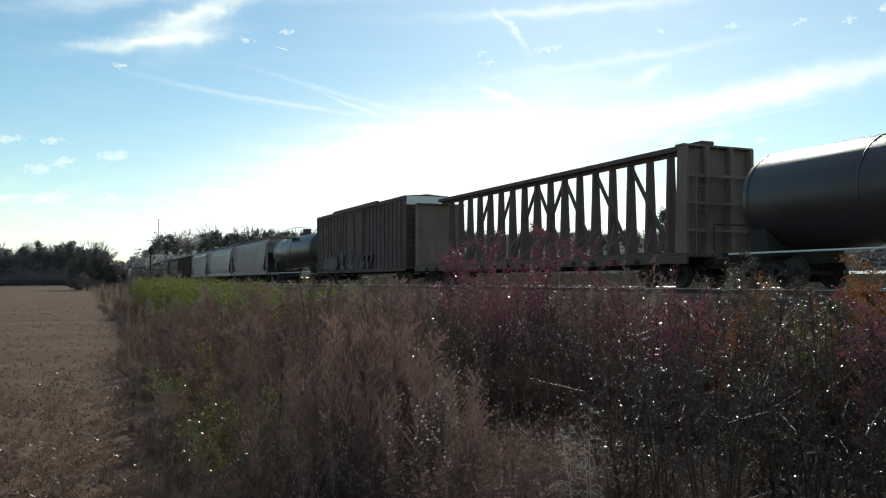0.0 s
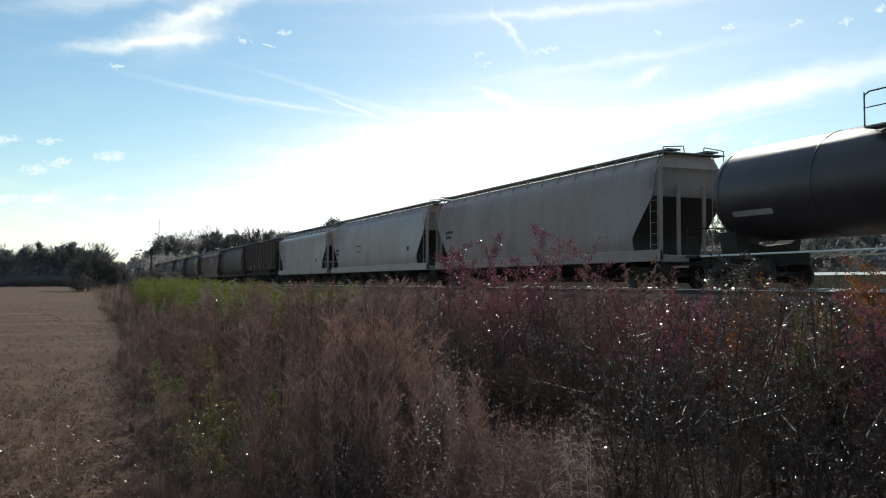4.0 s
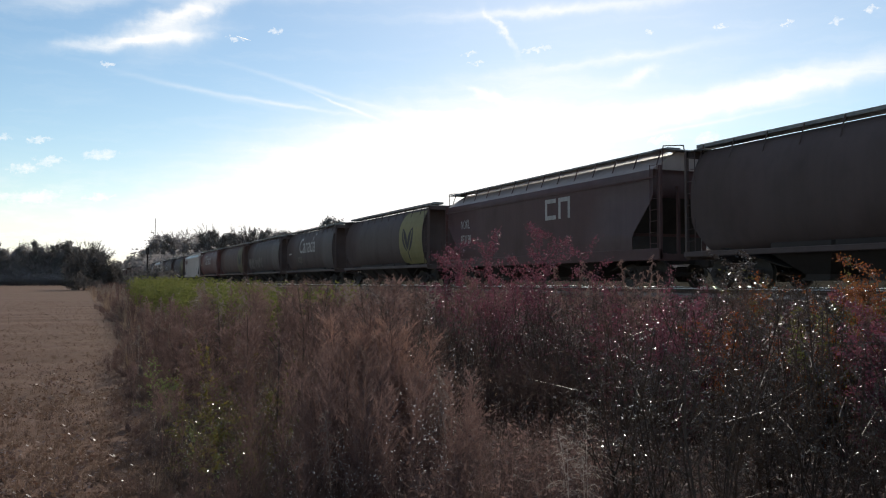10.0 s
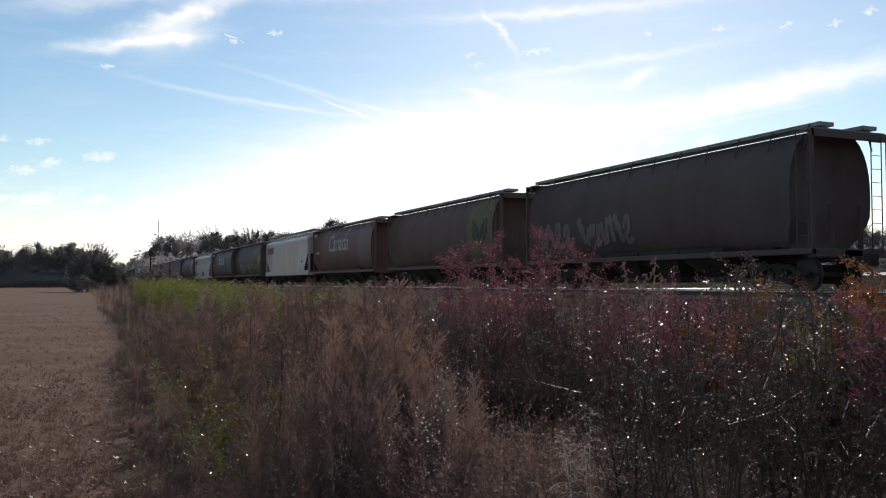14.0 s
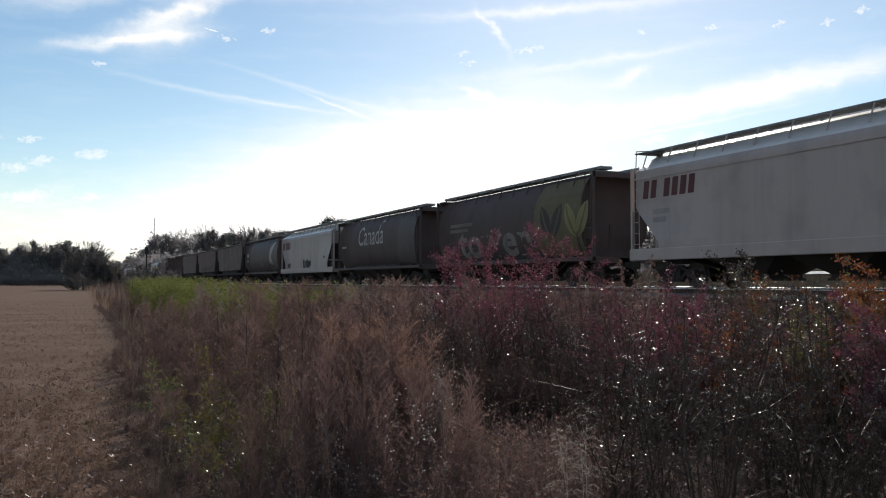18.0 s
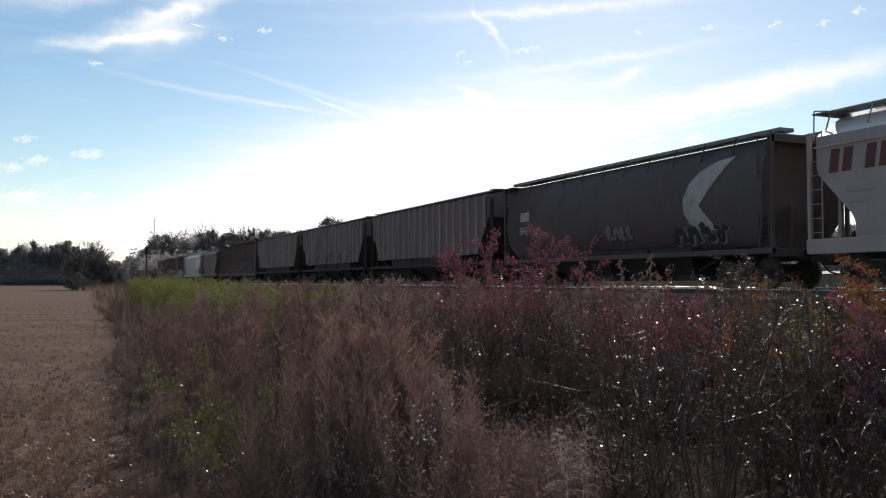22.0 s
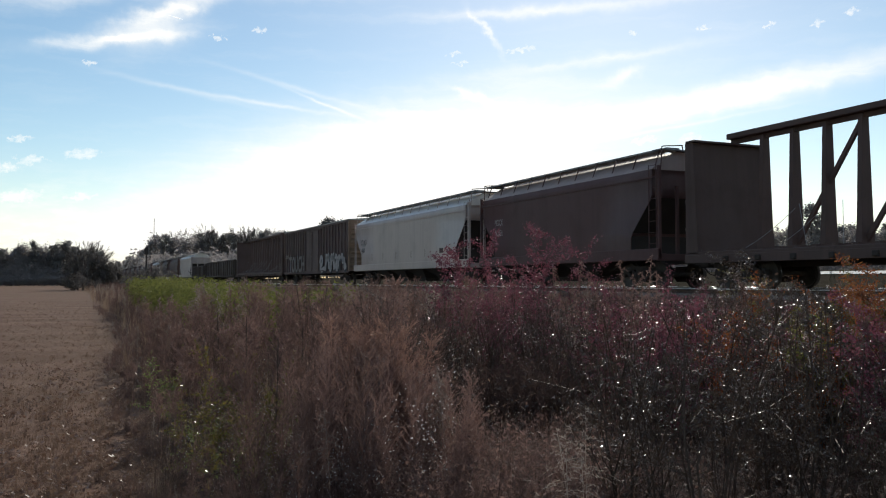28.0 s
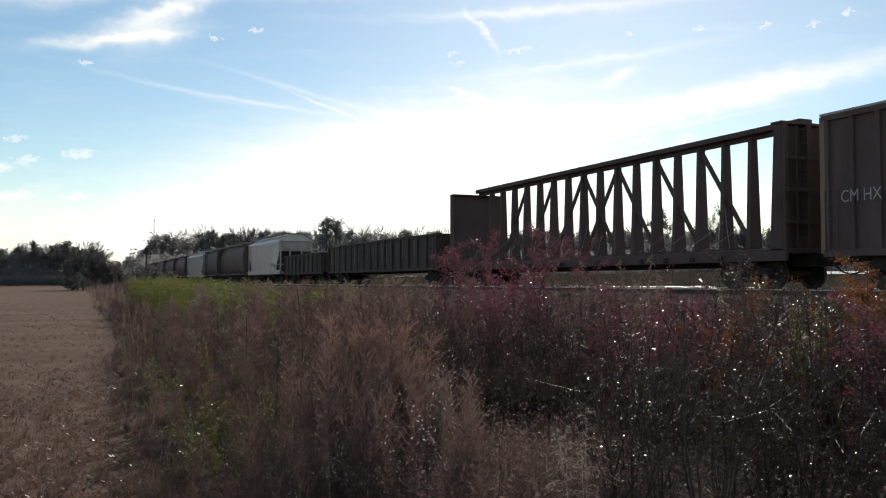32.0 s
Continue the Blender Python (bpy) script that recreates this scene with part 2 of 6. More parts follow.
# ---- running gear ----
def bogie(car, y):
    """A two-axle freight truck: two side frames on a bolster, springs, four wheels, two axles."""
    def frame_mesh(m):
        for s in (-1, 1):
            x0, x1 = s * 1.0 - .07, s * 1.0 + .07
            for prof in ([(-1.08, .42), (-1.05, .58), (-.7, .62), (-.4, .76), (.4, .76), (.7, .62), (1.05, .58), (1.08, .42), (.92, .42), (.9, .5), (.62, .52), (.34, .64), (-.34, .64), (-.62, .52), (-.9, .5), (-.92, .42)],
                         [(-.72, .53), (-.6, .54), (-.3, .31), (.3, .31), (.6, .54), (.72, .53), (.38, .2), (-.38, .2)],
                         [(-.36, .25), (-.27, .25), (-.27, .7), (-.36, .7)], [(.27, .25), (.36, .25), (.36, .7), (.27, .7)]):
                m.loft([[(x0, a, b) for a, b in prof], [(x1, a, b) for a, b in prof]])
        m.box(-1.05, 1.05, -.2, .2, .5, .72, .03)
    b = part("bogie", shared("bogie_frame", frame_mesh, M_UNDER), M_UNDER, car, at=pose(0, y, 0))

    def wheel_mesh(m):
        n = 20
        rings = []
        for x, r in ((-.075, .30), (-.075, .455), (-.045, .457), (.03, .462), (.04, .488), (.065, .488), (.065, .42), (.02, .37), (.01, .16), (.06, .13)):
            rings.append([(x, r * math.cos(k * math.tau / n), r * math.sin(k * math.tau / n)) for k in range(n)])
        m.loft(rings)
    wm = shared("wheel", wheel_mesh, M_WHEEL)
    for dy in (-.86, .86):
        for s in (-1, 1):
            part("wheel", wm, M_WHEEL, b, at=pose(s * .755, dy, .46, 0, 0, 0 if s < 0 else 180))
        part("axle", shared("axle", lambda m: m.rod((-1.12, 0, 0), (1.12, 0, 0), .075, 10), M_UNDER), M_UNDER, b, at=pose(0, dy, .46))
        for s in (-1, 1):
            part("bearing_cap", shared("bearing_cap", lambda m: m.rod((-.06, 0, 0), (.06, 0, 0), .12, 10), M_UNDER), M_UNDER, b, at=pose(s * 1.1, dy, .46))
    for s in (-1, 1):
        part("spring_nest", shared("spring", lambda m: [m.rod((0, d, .28), (0, d, .56), .085, 8) for d in (-.2, 0, .2)], M_UNDER), M_UNDER, b, at=pose(s * 1.0, 0, 0))


def coupler(car, y, s):
    m = Mesh()
    m.box(-.1, .1, min(y, y + s * .55), max(y, y + s * .55), .76, .96, .02)
    m.box(-.17, .17, min(y + s * .42, y + s * .68), max(y + s * .42, y + s * .68), .68, 1.04, .04)
    part("coupler", m, M_UNDER, car)
    h = Mesh().pipe([(.35, y, .75), (.33, y + s * .3, .5), (.28, y + s * .62, .42)], .025)
    part("brake_hose", h, M_UNDER, car)


def ladder(car, x, y, z0, z1, across, material, rungs=None):
    """Two stiles and rungs. across: 'y' on a side, 'x' on an end."""
    m = Mesh()
    w = .2
    for s in (-1, 1):
        p = (x, y + s * w, z0) if across == "y" else (x + s * w, y, z0)
        m.rod(p, (p[0], p[1], z1), .016, 4)
    k = int((z1 - z0) / .38)
    for i in range(k + 1):
        z = z0 + .08 + i * .38
        a, b = ((x, y - w, z), (x, y + w, z)) if across == "y" else ((x - w, y, z), (x + w, y, z))
        m.rod(a, b, .012, 4)
    part("ladder", m, material, car)


# ---- lettering and painted marks on the near side of a car ----
def wrap_mesh(bm, sect, lift):
    """Lay a flat mesh in (y, z) onto the side whose half width at height z is sect(z)."""
    for v in bm.verts:
        v.co.x = -(sect(v.co.z) + lift)


def mark(car, name, polys, sect, material, label="", lift=0.012):
    """Painted shapes: polygons in (y, z), cut at several heights so that they follow the curve of the side."""
    bm = bmesh.new()
    for poly in polys:
        vs = [bm.verts.new((0, y, z)) for y, z in poly]
        try:
            bm.faces.new(vs)
        except ValueError:
            pass
    bmesh.ops.remove_doubles(bm, verts=bm.verts[:], dist=1e-5)
    zs = [v.co.z for v in bm.verts]
    k = 1.3
    while k < 4.5:
        if min(zs) < k < max(zs):
            bmesh.ops.bisect_plane(bm, geom=bm.verts[:] + bm.edges[:] + bm.faces[:], plane_co=(0, 0, k), plane_no=(0, 0, 1))
        k += .3
    wrap_mesh(bm, sect, lift)
    bmesh.ops.triangulate(bm, faces=bm.faces[:])
    me = bpy.data.meshes.new(name)
    bm.to_mesh(me)
    bm.free()
    return part(name, me, material, car, label)


def lettering(car, text, y, z, size, sect, material, squeeze=1.0, label="", lift=0.014, slant=0.0, bold=0.0):
    """Words painted on the side, starting at y and running forward; z: the base line."""
    cu = bpy.data.curves.new("letters", "FONT")
    cu.body, cu.size, cu.shear, cu.offset = text, size, slant, bold
    cu.resolution_u = 3
    ob = bpy.data.objects.new("letters", cu)
    me = bpy.data.meshes.new_from_object(ob)
    bpy.data.objects.remove(ob)
    bm = bmesh.new()
    bm.from_mesh(me)
    for v in bm.verts:
        x, h = v.co.x * squeeze, v.co.y
        v.co = (0, y - x, z + h)
    wrap_mesh(bm, sect, lift)
    bm.to_mesh(me)
    bm.free()
    return part("lettering", me, material, car, label or "painted lettering")


def bars(car, y, z, w, h, n, sect, material):
    """Small writing that cannot be read: plain bars."""
    for i in range(n):
        w2, zb = w * (1 - .2 * (i % 2)), z - i * h * 1.7
        mark(car, "stencil_line", [[(y, zb), (y - w2, zb), (y - w2, zb + h), (y, zb + h)]], sect, material)


STROKES = (((.05, .75), (.3, 1), (.35, .4), (.6, .8), (.7, .05), (1, .35)),
           ((0, .3), (.2, 0), (.35, .95), (.6, .55), (.75, 1), (.95, .1)),
           ((.1, 0), (.05, .7), (.4, .95), (.55, .35), (.3, .2), (.85, .05), (1, .8)),
           ((0, .9), (.45, .7), (.1, .3), (.5, 0), (.65, .9), (1, .65)),
           ((.1, .1), (.25, .9), (.4, .2), (.6, 1), (.7, .3), (.95, .85)),
           ((.05, .5), (.25, .95), (.6, .85), (.55, .45), (.2, .35), (.35, .02), (.95, .2)))


def ribbon(pts, w):
    """Quads along a bent line, meeting at shared corners."""
    out = []
    for i, (a, b) in enumerate(pts):
        p, q = pts[max(0, i - 1)], pts[min(len(pts) - 1, i + 1)]
        d = Vector((q[0] - p[0], q[1] - p[1]))
        d = d.normalized() if d.length > 1e-6 else Vector((1, 0))
        out.append(((a - d.y * w, b + d.x * w), (a + d.y * w, b - d.x * w)))
    return [[out[i][0], out[i][1], out[i + 1][1], out[i + 1][0]] for i in range(len(out) - 1)]


def rounded(pts):
    """The bent line with its corners cut twice."""
    for _ in range(2):
        cut = [pts[0]]
        for (a, b), (c, d) in zip(pts, pts[1:]):
            cut += [(a * .75 + c * .25, b * .75 + d * .25), (a * .25 + c * .75, b * .25 + d * .75)]
        pts = cut + [pts[-1]]
    return pts


def graffiti(car, y, z, w, h, n, sect, seed, outline=M_TAGDARK, fill=M_TAG):
    """A run of thick bent sprayed strokes, each over a darker shadow stroke."""
    r = random.Random(seed)
    step = w / n
    for i in range(n):
        shape = STROKES[(r.randrange(6) + i) % 6]
        lean, lift = r.uniform(-.12, .12), r.uniform(-.05, .05) * h
        hh = h * r.uniform(.85, 1.05)
        pts = [(y - (i + .04 + .92 * (a + lean * (b - .5))) * step + r.uniform(-.03, .03) * step, z + lift + b * hh) for a, b in shape]
        pts = rounded(pts)
        wide = min(.16 * step, .13 * h) * r.uniform(.85, 1.25)
        mark(car, "sprayed_shadow", ribbon([(a - wide * .5, b - wide * .4) for a, b in pts], wide * 1.35), sect, outline, "", .008 + .002 * (i % 3))
        mark(car, "sprayed_stroke", ribbon(pts, wide), sect, fill, "sprayed graffiti stroke", .016 + .002 * (i % 3))


def arc(cy, cz, r, a0, a1, n=14):
    return [(cy + r * math.cos(a0 + (a1 - a0) * i / n), cz + r * math.sin(a0 + (a1 - a0) * i / n)) for i in range(n + 1)]


def leaf_shape(cy, cz, length, width, ang, n=8):
    pts = []
    for i in range(n + 1):
        t = i / n
        pts.append((t * length, width * math.sin(math.pi * t) ** .8))
    for i in range(n - 1, 0, -1):
        t = i / n
        pts.append((t * length, -width * math.sin(math.pi * t) ** .8))
    c, s = math.cos(ang), math.sin(ang)
    return [(cy + a * c - b * s, cz + a * s + b * c) for a, b in pts]


# ---- covered hoppers ----
def barrel(z):
    return 1.56 * max(0.02, 1 - abs((z - 2.72) / 1.98) ** 2.4) ** (1 / 2.4)


def flat_side(z):
    if z < 4.05:
        return 1.53
    t = min(1, (z - 4.05) / .65)
    return 1.53 - .12 * min(1, t / .15) - .9 * max(0, (t - .15) / .85)


def flow_side(z):
    return 1.57 * max(0.02, 1 - abs((z - 2.58) / 2.22) ** 3.1) ** (1 / 3.1)


def ribbed_side(z):
    return 1.50 if z < 4.42 else 1.50 - .9 * min(1, (z - 4.42) / .13)


def hopper_shell(half, sect, z_lo, z_hi, cut_z, cut, n=14, setback=0.0):
    """The closed body: lofted along the car, with ends that slope in below cut_z."""
    zs = sorted({z_lo + (z_hi - z_lo) * (i / n) for i in range(n + 1)} | ({4.135} if sect is flat_side and z_hi > 4.2 else set()))
    n = len(zs) - 1
    left = [(-sect(z), z) for z in zs]
    prof = left + [(-x, z) for x, z in reversed(left)]
    ext = lambda z: half - min(max(0, cut_z - z) * cut, 1.2)
    m = Mesh()
    rings = [[(x, (s * ext(z) + (setback if s < 0 else 0)) * f, z) for x, z in prof] for s, f in ((-1, 1), (-1, .55), (1, 0), (1, .55), (1, 1))]
    m.loft(rings, cap=False)
    k = len(prof)
    for base, flip in ((0, False), (4 * k, True)):
        for i in range(n):
            q = (base + i, base + k - 1 - i, base + k - 2 - i, base + i + 1)
            m.f.append(q if flip else q[::-1])
    return m


def hopper_car(kind, length, body_mat, label, roof_mat=None, ribs=0, bays=3, hoop=True, board_dz=None, trim=None, slope=None, rib_mat=None, crown=False, setback=.4):
    """kind: barrel, flat or ribbed. The origin is on the rail top at mid-length; the rear is +y."""
    sect = {"barrel": barrel, "flat": flat_side, "ribbed": ribbed_side, "flow": flow_side}[kind]
    half = length / 2
    board_dz = board_dz or ({"flat": .09, "flow": .16, "barrel": .22}.get(kind, .15))
    car = thing("covered_hopper_car", label, "hopper car", "cars of the freight train")
    z_lo, z_hi = {"barrel": (1.2, 4.42), "flat": (1.12, 4.70), "ribbed": (1.55, 4.55), "flow": (1.12, 4.66)}[kind]
    cut_z, cut = {"barrel": (2.0, .55), "flat": (3.1, .95), "ribbed": (3.3, .72), "flow": (3.2, .85)}[kind]
    if slope:
        cut_z, cut = slope
    shoulder = {"flat": 4.05, "flow": 4.2}.get(kind)
    body = part("body", hopper_shell(half - .35, sect, z_lo, shoulder or z_hi, cut_z, cut, setback=setback if kind == "barrel" else 0.0), body_mat, car, smooth=kind != "ribbed")
    # roof in a paler colour than the sides, standing in for sunlight on it
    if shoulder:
        part("roof", hopper_shell(half - .35, sect, shoulder, z_hi, cut_z, cut, 6), roof_mat or P_ROOFSUN, car, "roof sheets with a sunlit paleness in their colour")
    trim = trim or (M_UNDER if kind == "ribbed" else body_mat)
    for s in (-1, 1):
        deep = kind in ("flat", "flow")
        m = Mesh().box(s * 1.5 - .075, s * 1.5 + .075, -half, half, .94 if deep else 1.0, 1.34 if deep else 1.17, .02)
        part("side_sill", m, trim, car)
        if kind in ("flat", "ribbed"):
            m = Mesh().box(s * 1.53 - .03, s * 1.53 + .03, -half + .3, half - .3, 3.74 if kind == "flat" else 4.34, 3.79 if kind == "flat" else 4.44)
            part("top_rail", m, trim, car)
    m = Mesh().box(-.32, .32, -half, half, .82, 1.12)
    part("centre_sill", m, M_UNDER, car)
    for e in (-1, 1):
        ye = e * half
        for s in (-1, 1):
            m = Mesh().box(s * 1.46 - .05, s * 1.46 + .05, min(ye, ye - e * .1), max(ye, ye - e * .1), 1.0, 4.15 if kind != "barrel" else 4.4)
            part("corner_post", m, trim, car)
            m = Mesh().beam((s * 1.2, ye - e * .1, 1.15), (s * 1.2, ye - e * (1.9 if kind != "barrel" else 1.0), 1.15 + .02), .08, .08)
            part("end_brace", m, trim, car)
        for x in (-.55, .55):
            part("end_strut", Mesh().box(x - .05, x + .05, min(ye - e * .2, ye - e * .3), max(ye - e * .2, ye - e * .3), 1.1, cut_z + .4), trim, car)
        part("end_sill", Mesh().box(-1.5, 1.5, min(ye, ye - e * .22), max(ye, ye - e * .22), .92, 1.16, .02), trim, car)
        m = Mesh().box(-1.35, 1.35, min(ye - e * .05, ye - e * .55), max(ye - e * .05, ye - e * .55), z_hi + .0, z_hi + .035)
        part("end_walkway", m, M_BOARD, car)
        if kind == "barrel":
            part("end_header", Mesh().box(-1.5, 1.5, min(ye, ye - e * .1), max(ye, ye - e * .1), 4.2, 4.42, .01), trim, car)
        ladder(car, -1.53, ye - e * .32, 1.05, 4.2 if kind != "barrel" else 4.4, "y", trim)
        ladder(car, .9, ye + e * .02, 1.05, 4.3, "x", trim)
        if hoop:
            zt = z_hi + board_dz
            for s in (-1, 1):
                m = Mesh().pipe([(s * 1.35, ye - e * .1, 4.0), (s * 1.3, ye - e * .08, zt + .02), (s * 1.15, ye - e * .08, zt + .04), (s * .45, ye - e * .08, zt + .1), (s * .4, ye - e * .08, z_hi)], .02)
                part("end_handrail", m, trim, car)
        # slope sheet towards the outermost bay
        yb = half - 3.6
        m = Mesh().add([(-1.35, e * (half - 1.4), z_lo + .05), (1.35, e * (half - 1.4), z_lo + .05), (.9, e * yb, .62), (-.9, e * yb, .62),
                        (-1.35, e * (half - 1.6), z_lo + .05), (1.35, e * (half - 1.6), z_lo + .05), (.9, e * (yb - .2), .62), (-.9, e * (yb - .2), .62)],
                       [(0, 1, 2, 3), (7, 6, 5, 4), (0, 3, 7, 4), (1, 5, 6, 2), (0, 4, 5, 1), (3, 2, 6, 7)])
        part("slope_sheet", m, M_UNDER, car)
        bogie(car, e * (half - 1.75))
        coupler(car, ye, e)
    # discharge bays
    span = 2 * (half - 3.5)
    bw = span / bays
    for i in range(bays):
        yc = -span / 2 + (i + .5) * bw
        a, b = bw * .47, .42
        m = Mesh().loft([[(sx * x, yc + sy * y, z) for sx, sy in ((-1, -1), (1, -1), (1, 1), (-1, 1))] for x, y, z in ((1.4, a, z_lo + .12), (1.4, a, 1.0), (.75, b, .42), (.75, b, .30))])
        bay = part("discharge_bay", m, M_UNDER, car)
        part("outlet_gate", Mesh().box(-.85, .85, yc - .46, yc + .46, .24, .31), M_UNDER, bay)
    # ribs
    if ribs:
        pitch = (2 * half - 1.4) / ribs
        for s in (-1, 1):
            for i in range(ribs + 1):
                y = -half + .7 + i * pitch
                zb = max(z_lo, cut_z - (half - .35 - abs(y)) / cut)
                part("side_rib", Mesh().box(s * 1.53 - .05, s * 1.53 + .05, y - .045, y + .045, zb, 4.36), rib_mat or body_mat, car)
    # roof: hatches, running boards and their brackets
    rm = roof_mat or body_mat
    hatch = Mesh().box(-.36, .36, -half + 1.2, half - 1.2, z_hi - .02, z_hi + (.03 if kind == "barrel" else .08), .02)
    part("trough_hatch", hatch, rm, car)
    zt = z_hi + board_dz
    for s in (-1, 1):
        part("running_board", Mesh().box(s * .82 - .27, s * .82 + .27, -half + .1, half - .1, zt - (.11 if kind == "barrel" else .06), zt), M_BOARD, car)
        nb = int(length / 1.35)
        for i in range(nb + 1):
            y = -half + .45 + i * (length - .9) / nb
            m = Mesh().pipe([(s * 1.3, y, sectz(sect, 1.3)), (s * 1.1, y, zt - .05), (s * .6, y, zt - .05)], .022, 4)
            part("board_bracket", m, trim, car)
    for i in range(8):
        y = -half + 1.6 + i * (length - 3.2) / 7
        part("hatch_batten", Mesh().box(-.42, .42, y - .03, y + .03, z_hi + .02, z_hi + (.05 if kind == "barrel" else .1)), M_BOARD, car)
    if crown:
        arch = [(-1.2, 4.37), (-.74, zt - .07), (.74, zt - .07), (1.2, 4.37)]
        part("roof_crown", Mesh().loft([[(x, y, z) for x, z in arch] for y in (-half + .55, half - .55)]), roof_mat or P_ROOFSUN, car)
    # dark sheet just outside the end face, below cut_z
    if kind != "barrel":
        for e in (-1, 1):
            m = Mesh()
            for i in range(8):
                za, zb = z_lo + .03 + (cut_z - z_lo - .05) * i / 8, z_lo + .03 + (cut_z - z_lo - .05) * (i + 1) / 8
                ya, yb = [half - .35 - min(max(0, cut_z - z) * cut, 1.2) for z in (za, zb)]
                xa, xb = sect(za) - .02, sect(zb) - .02
                m.add([(-xa, e * (ya + .012), za), (xa, e * (ya + .012), za), (xb, e * (yb + .012), zb), (-xb, e * (yb + .012), zb)], [(0, 1, 2, 3)])
            part("end_slope_sheet", m, M_UNDER, car, "dark sloping end sheet")
    # brake gear on the near side
    part("brake_cylinder", Mesh().rod((-.8, half - .9, 1.4), (-.3, half - .9, 1.4), .15, 10), M_UNDER, car)
    return car, sect, half


def sectz(sect, x):
    """The height on the roof at which the half width has shrunk to x."""
    z = 4.66
    while z > 3 and sect(z) < x:
        z -= .02
    return z


# ---- other cars ----
def box_car(length, height, body_mat, label, roof_mat, end_mat, ribs=22, door=True, ribdepth=.06):
    half = length / 2
    flat = lambda z: 1.52
    car = thing("box_car", label, "box car", "cars of the freight train")
    body = Mesh().box(-1.46, 1.46, -half + .12, half - .12, 1.0, height - .12)
    part("body", body, body_mat, car)
    roof = Mesh()
    prof = [(-1.55, height - .16), (-1.55, height - .1), (0, height), (1.55, height - .1), (1.55, height - .16)]
    roof.loft([[(x, y, z) for x, z in prof] for y in (-half + .05, half - .05)])
    part("roof", roof, roof_mat, car)
    nr = 14
    for i in range(nr + 1):
        y = -half + .3 + i * (length - .6) / nr
        part("roof_rib", Mesh().loft([[(x, y + d, z + .035) for x, z in ((-1.56, height - .14), (0, height), (1.56, height - .14), (1.56, height - .2), (0, height - .05), (-1.56, height - .2))] for d in (-.05, .05)]), roof_mat, car)
    for s in (-1, 1):
        part("side_sill", Mesh().box(s * 1.5 - .04, s * 1.5 + .04, -half + .1, half - .1, .86, 1.05, .01), body_mat, car)
        part("top_plate", Mesh().box(s * 1.5 - .04, s * 1.5 + .04, -half + .1, half - .1, height - .3, height - .15), body_mat, car)
        pitch = (length - .5) / ribs
        for i in range(ribs + 1):
            y = -half + .25 + i * pitch
            if door and abs(y) < 1.9:
                continue
            part("side_post", Mesh().box(s * 1.46 - ribdepth, s * 1.46 + ribdepth, y - .06, y + .06, 1.03, height - .28), body_mat, car)
        if door:
            d = part("door", Mesh().box(s * 1.5 - .04, s * 1.5 + .04, -1.75, 1.75, 1.08, height - .42, .01), body_mat, car)
            for k in range(4):
                z = 1.35 + k * (height - 2.0) / 3
                part("door_rib", Mesh().box(s * 1.55 - .03, s * 1.55 + .03, -1.7, 1.7, z - .04, z + .04), body_mat, d)
            for y in (-.1, .1):
                part("lock_bar", Mesh().rod((s * 1.58, y, 1.1), (s * 1.58, y, height - .5), .02, 5), body_mat, d)
            for z in (1.06, height - .4):
                part("door_track", Mesh().box(s * 1.56 - .03, s * 1.56 + .03, -3.6, 3.6, z - .03, z + .03), body_mat, car)
    for e in (-1, 1):
        ye = e * half
        part("end_panel", Mesh().box(-1.48, 1.48, min(ye - e * .14, ye - e * .06), max(ye - e * .14, ye - e * .06), 1.0, height - .16), end_mat, car)
        k = int((height - 1.4) / .34)
        for i in range(k):
            z = 1.25 + i * .34
            part("end_corrugation", Mesh().loft([[(x, ye - e * .07, z - .1), (x, ye - e * .0, z - .04), (x, ye - e * .0, z + .04), (x, ye - e * .07, z + .1)] for x in (-1.35, 1.35)]), end_mat, car)
        for s in (-1, 1):
            part("corner_post", Mesh().box(s * 1.47 - .06, s * 1.47 + .06, min(ye - e * .2, ye - e * .02), max(ye - e * .2, ye - e * .02), .95, height - .18), end_mat, car)
        ladder(car, -1.56, ye - e * .4, 1.0, 2.6, "y", body_mat)
        ladder(car, .95, ye + e * .05, 1.0, 2.8, "x", end_mat)
        bogie(car, e * (half - 2.2))
        coupler(car, ye, e)
    part("centre_sill", Mesh().box(-.3, .3, -half, half, .78, 1.05), M_UNDER, car)
    return car, flat, half


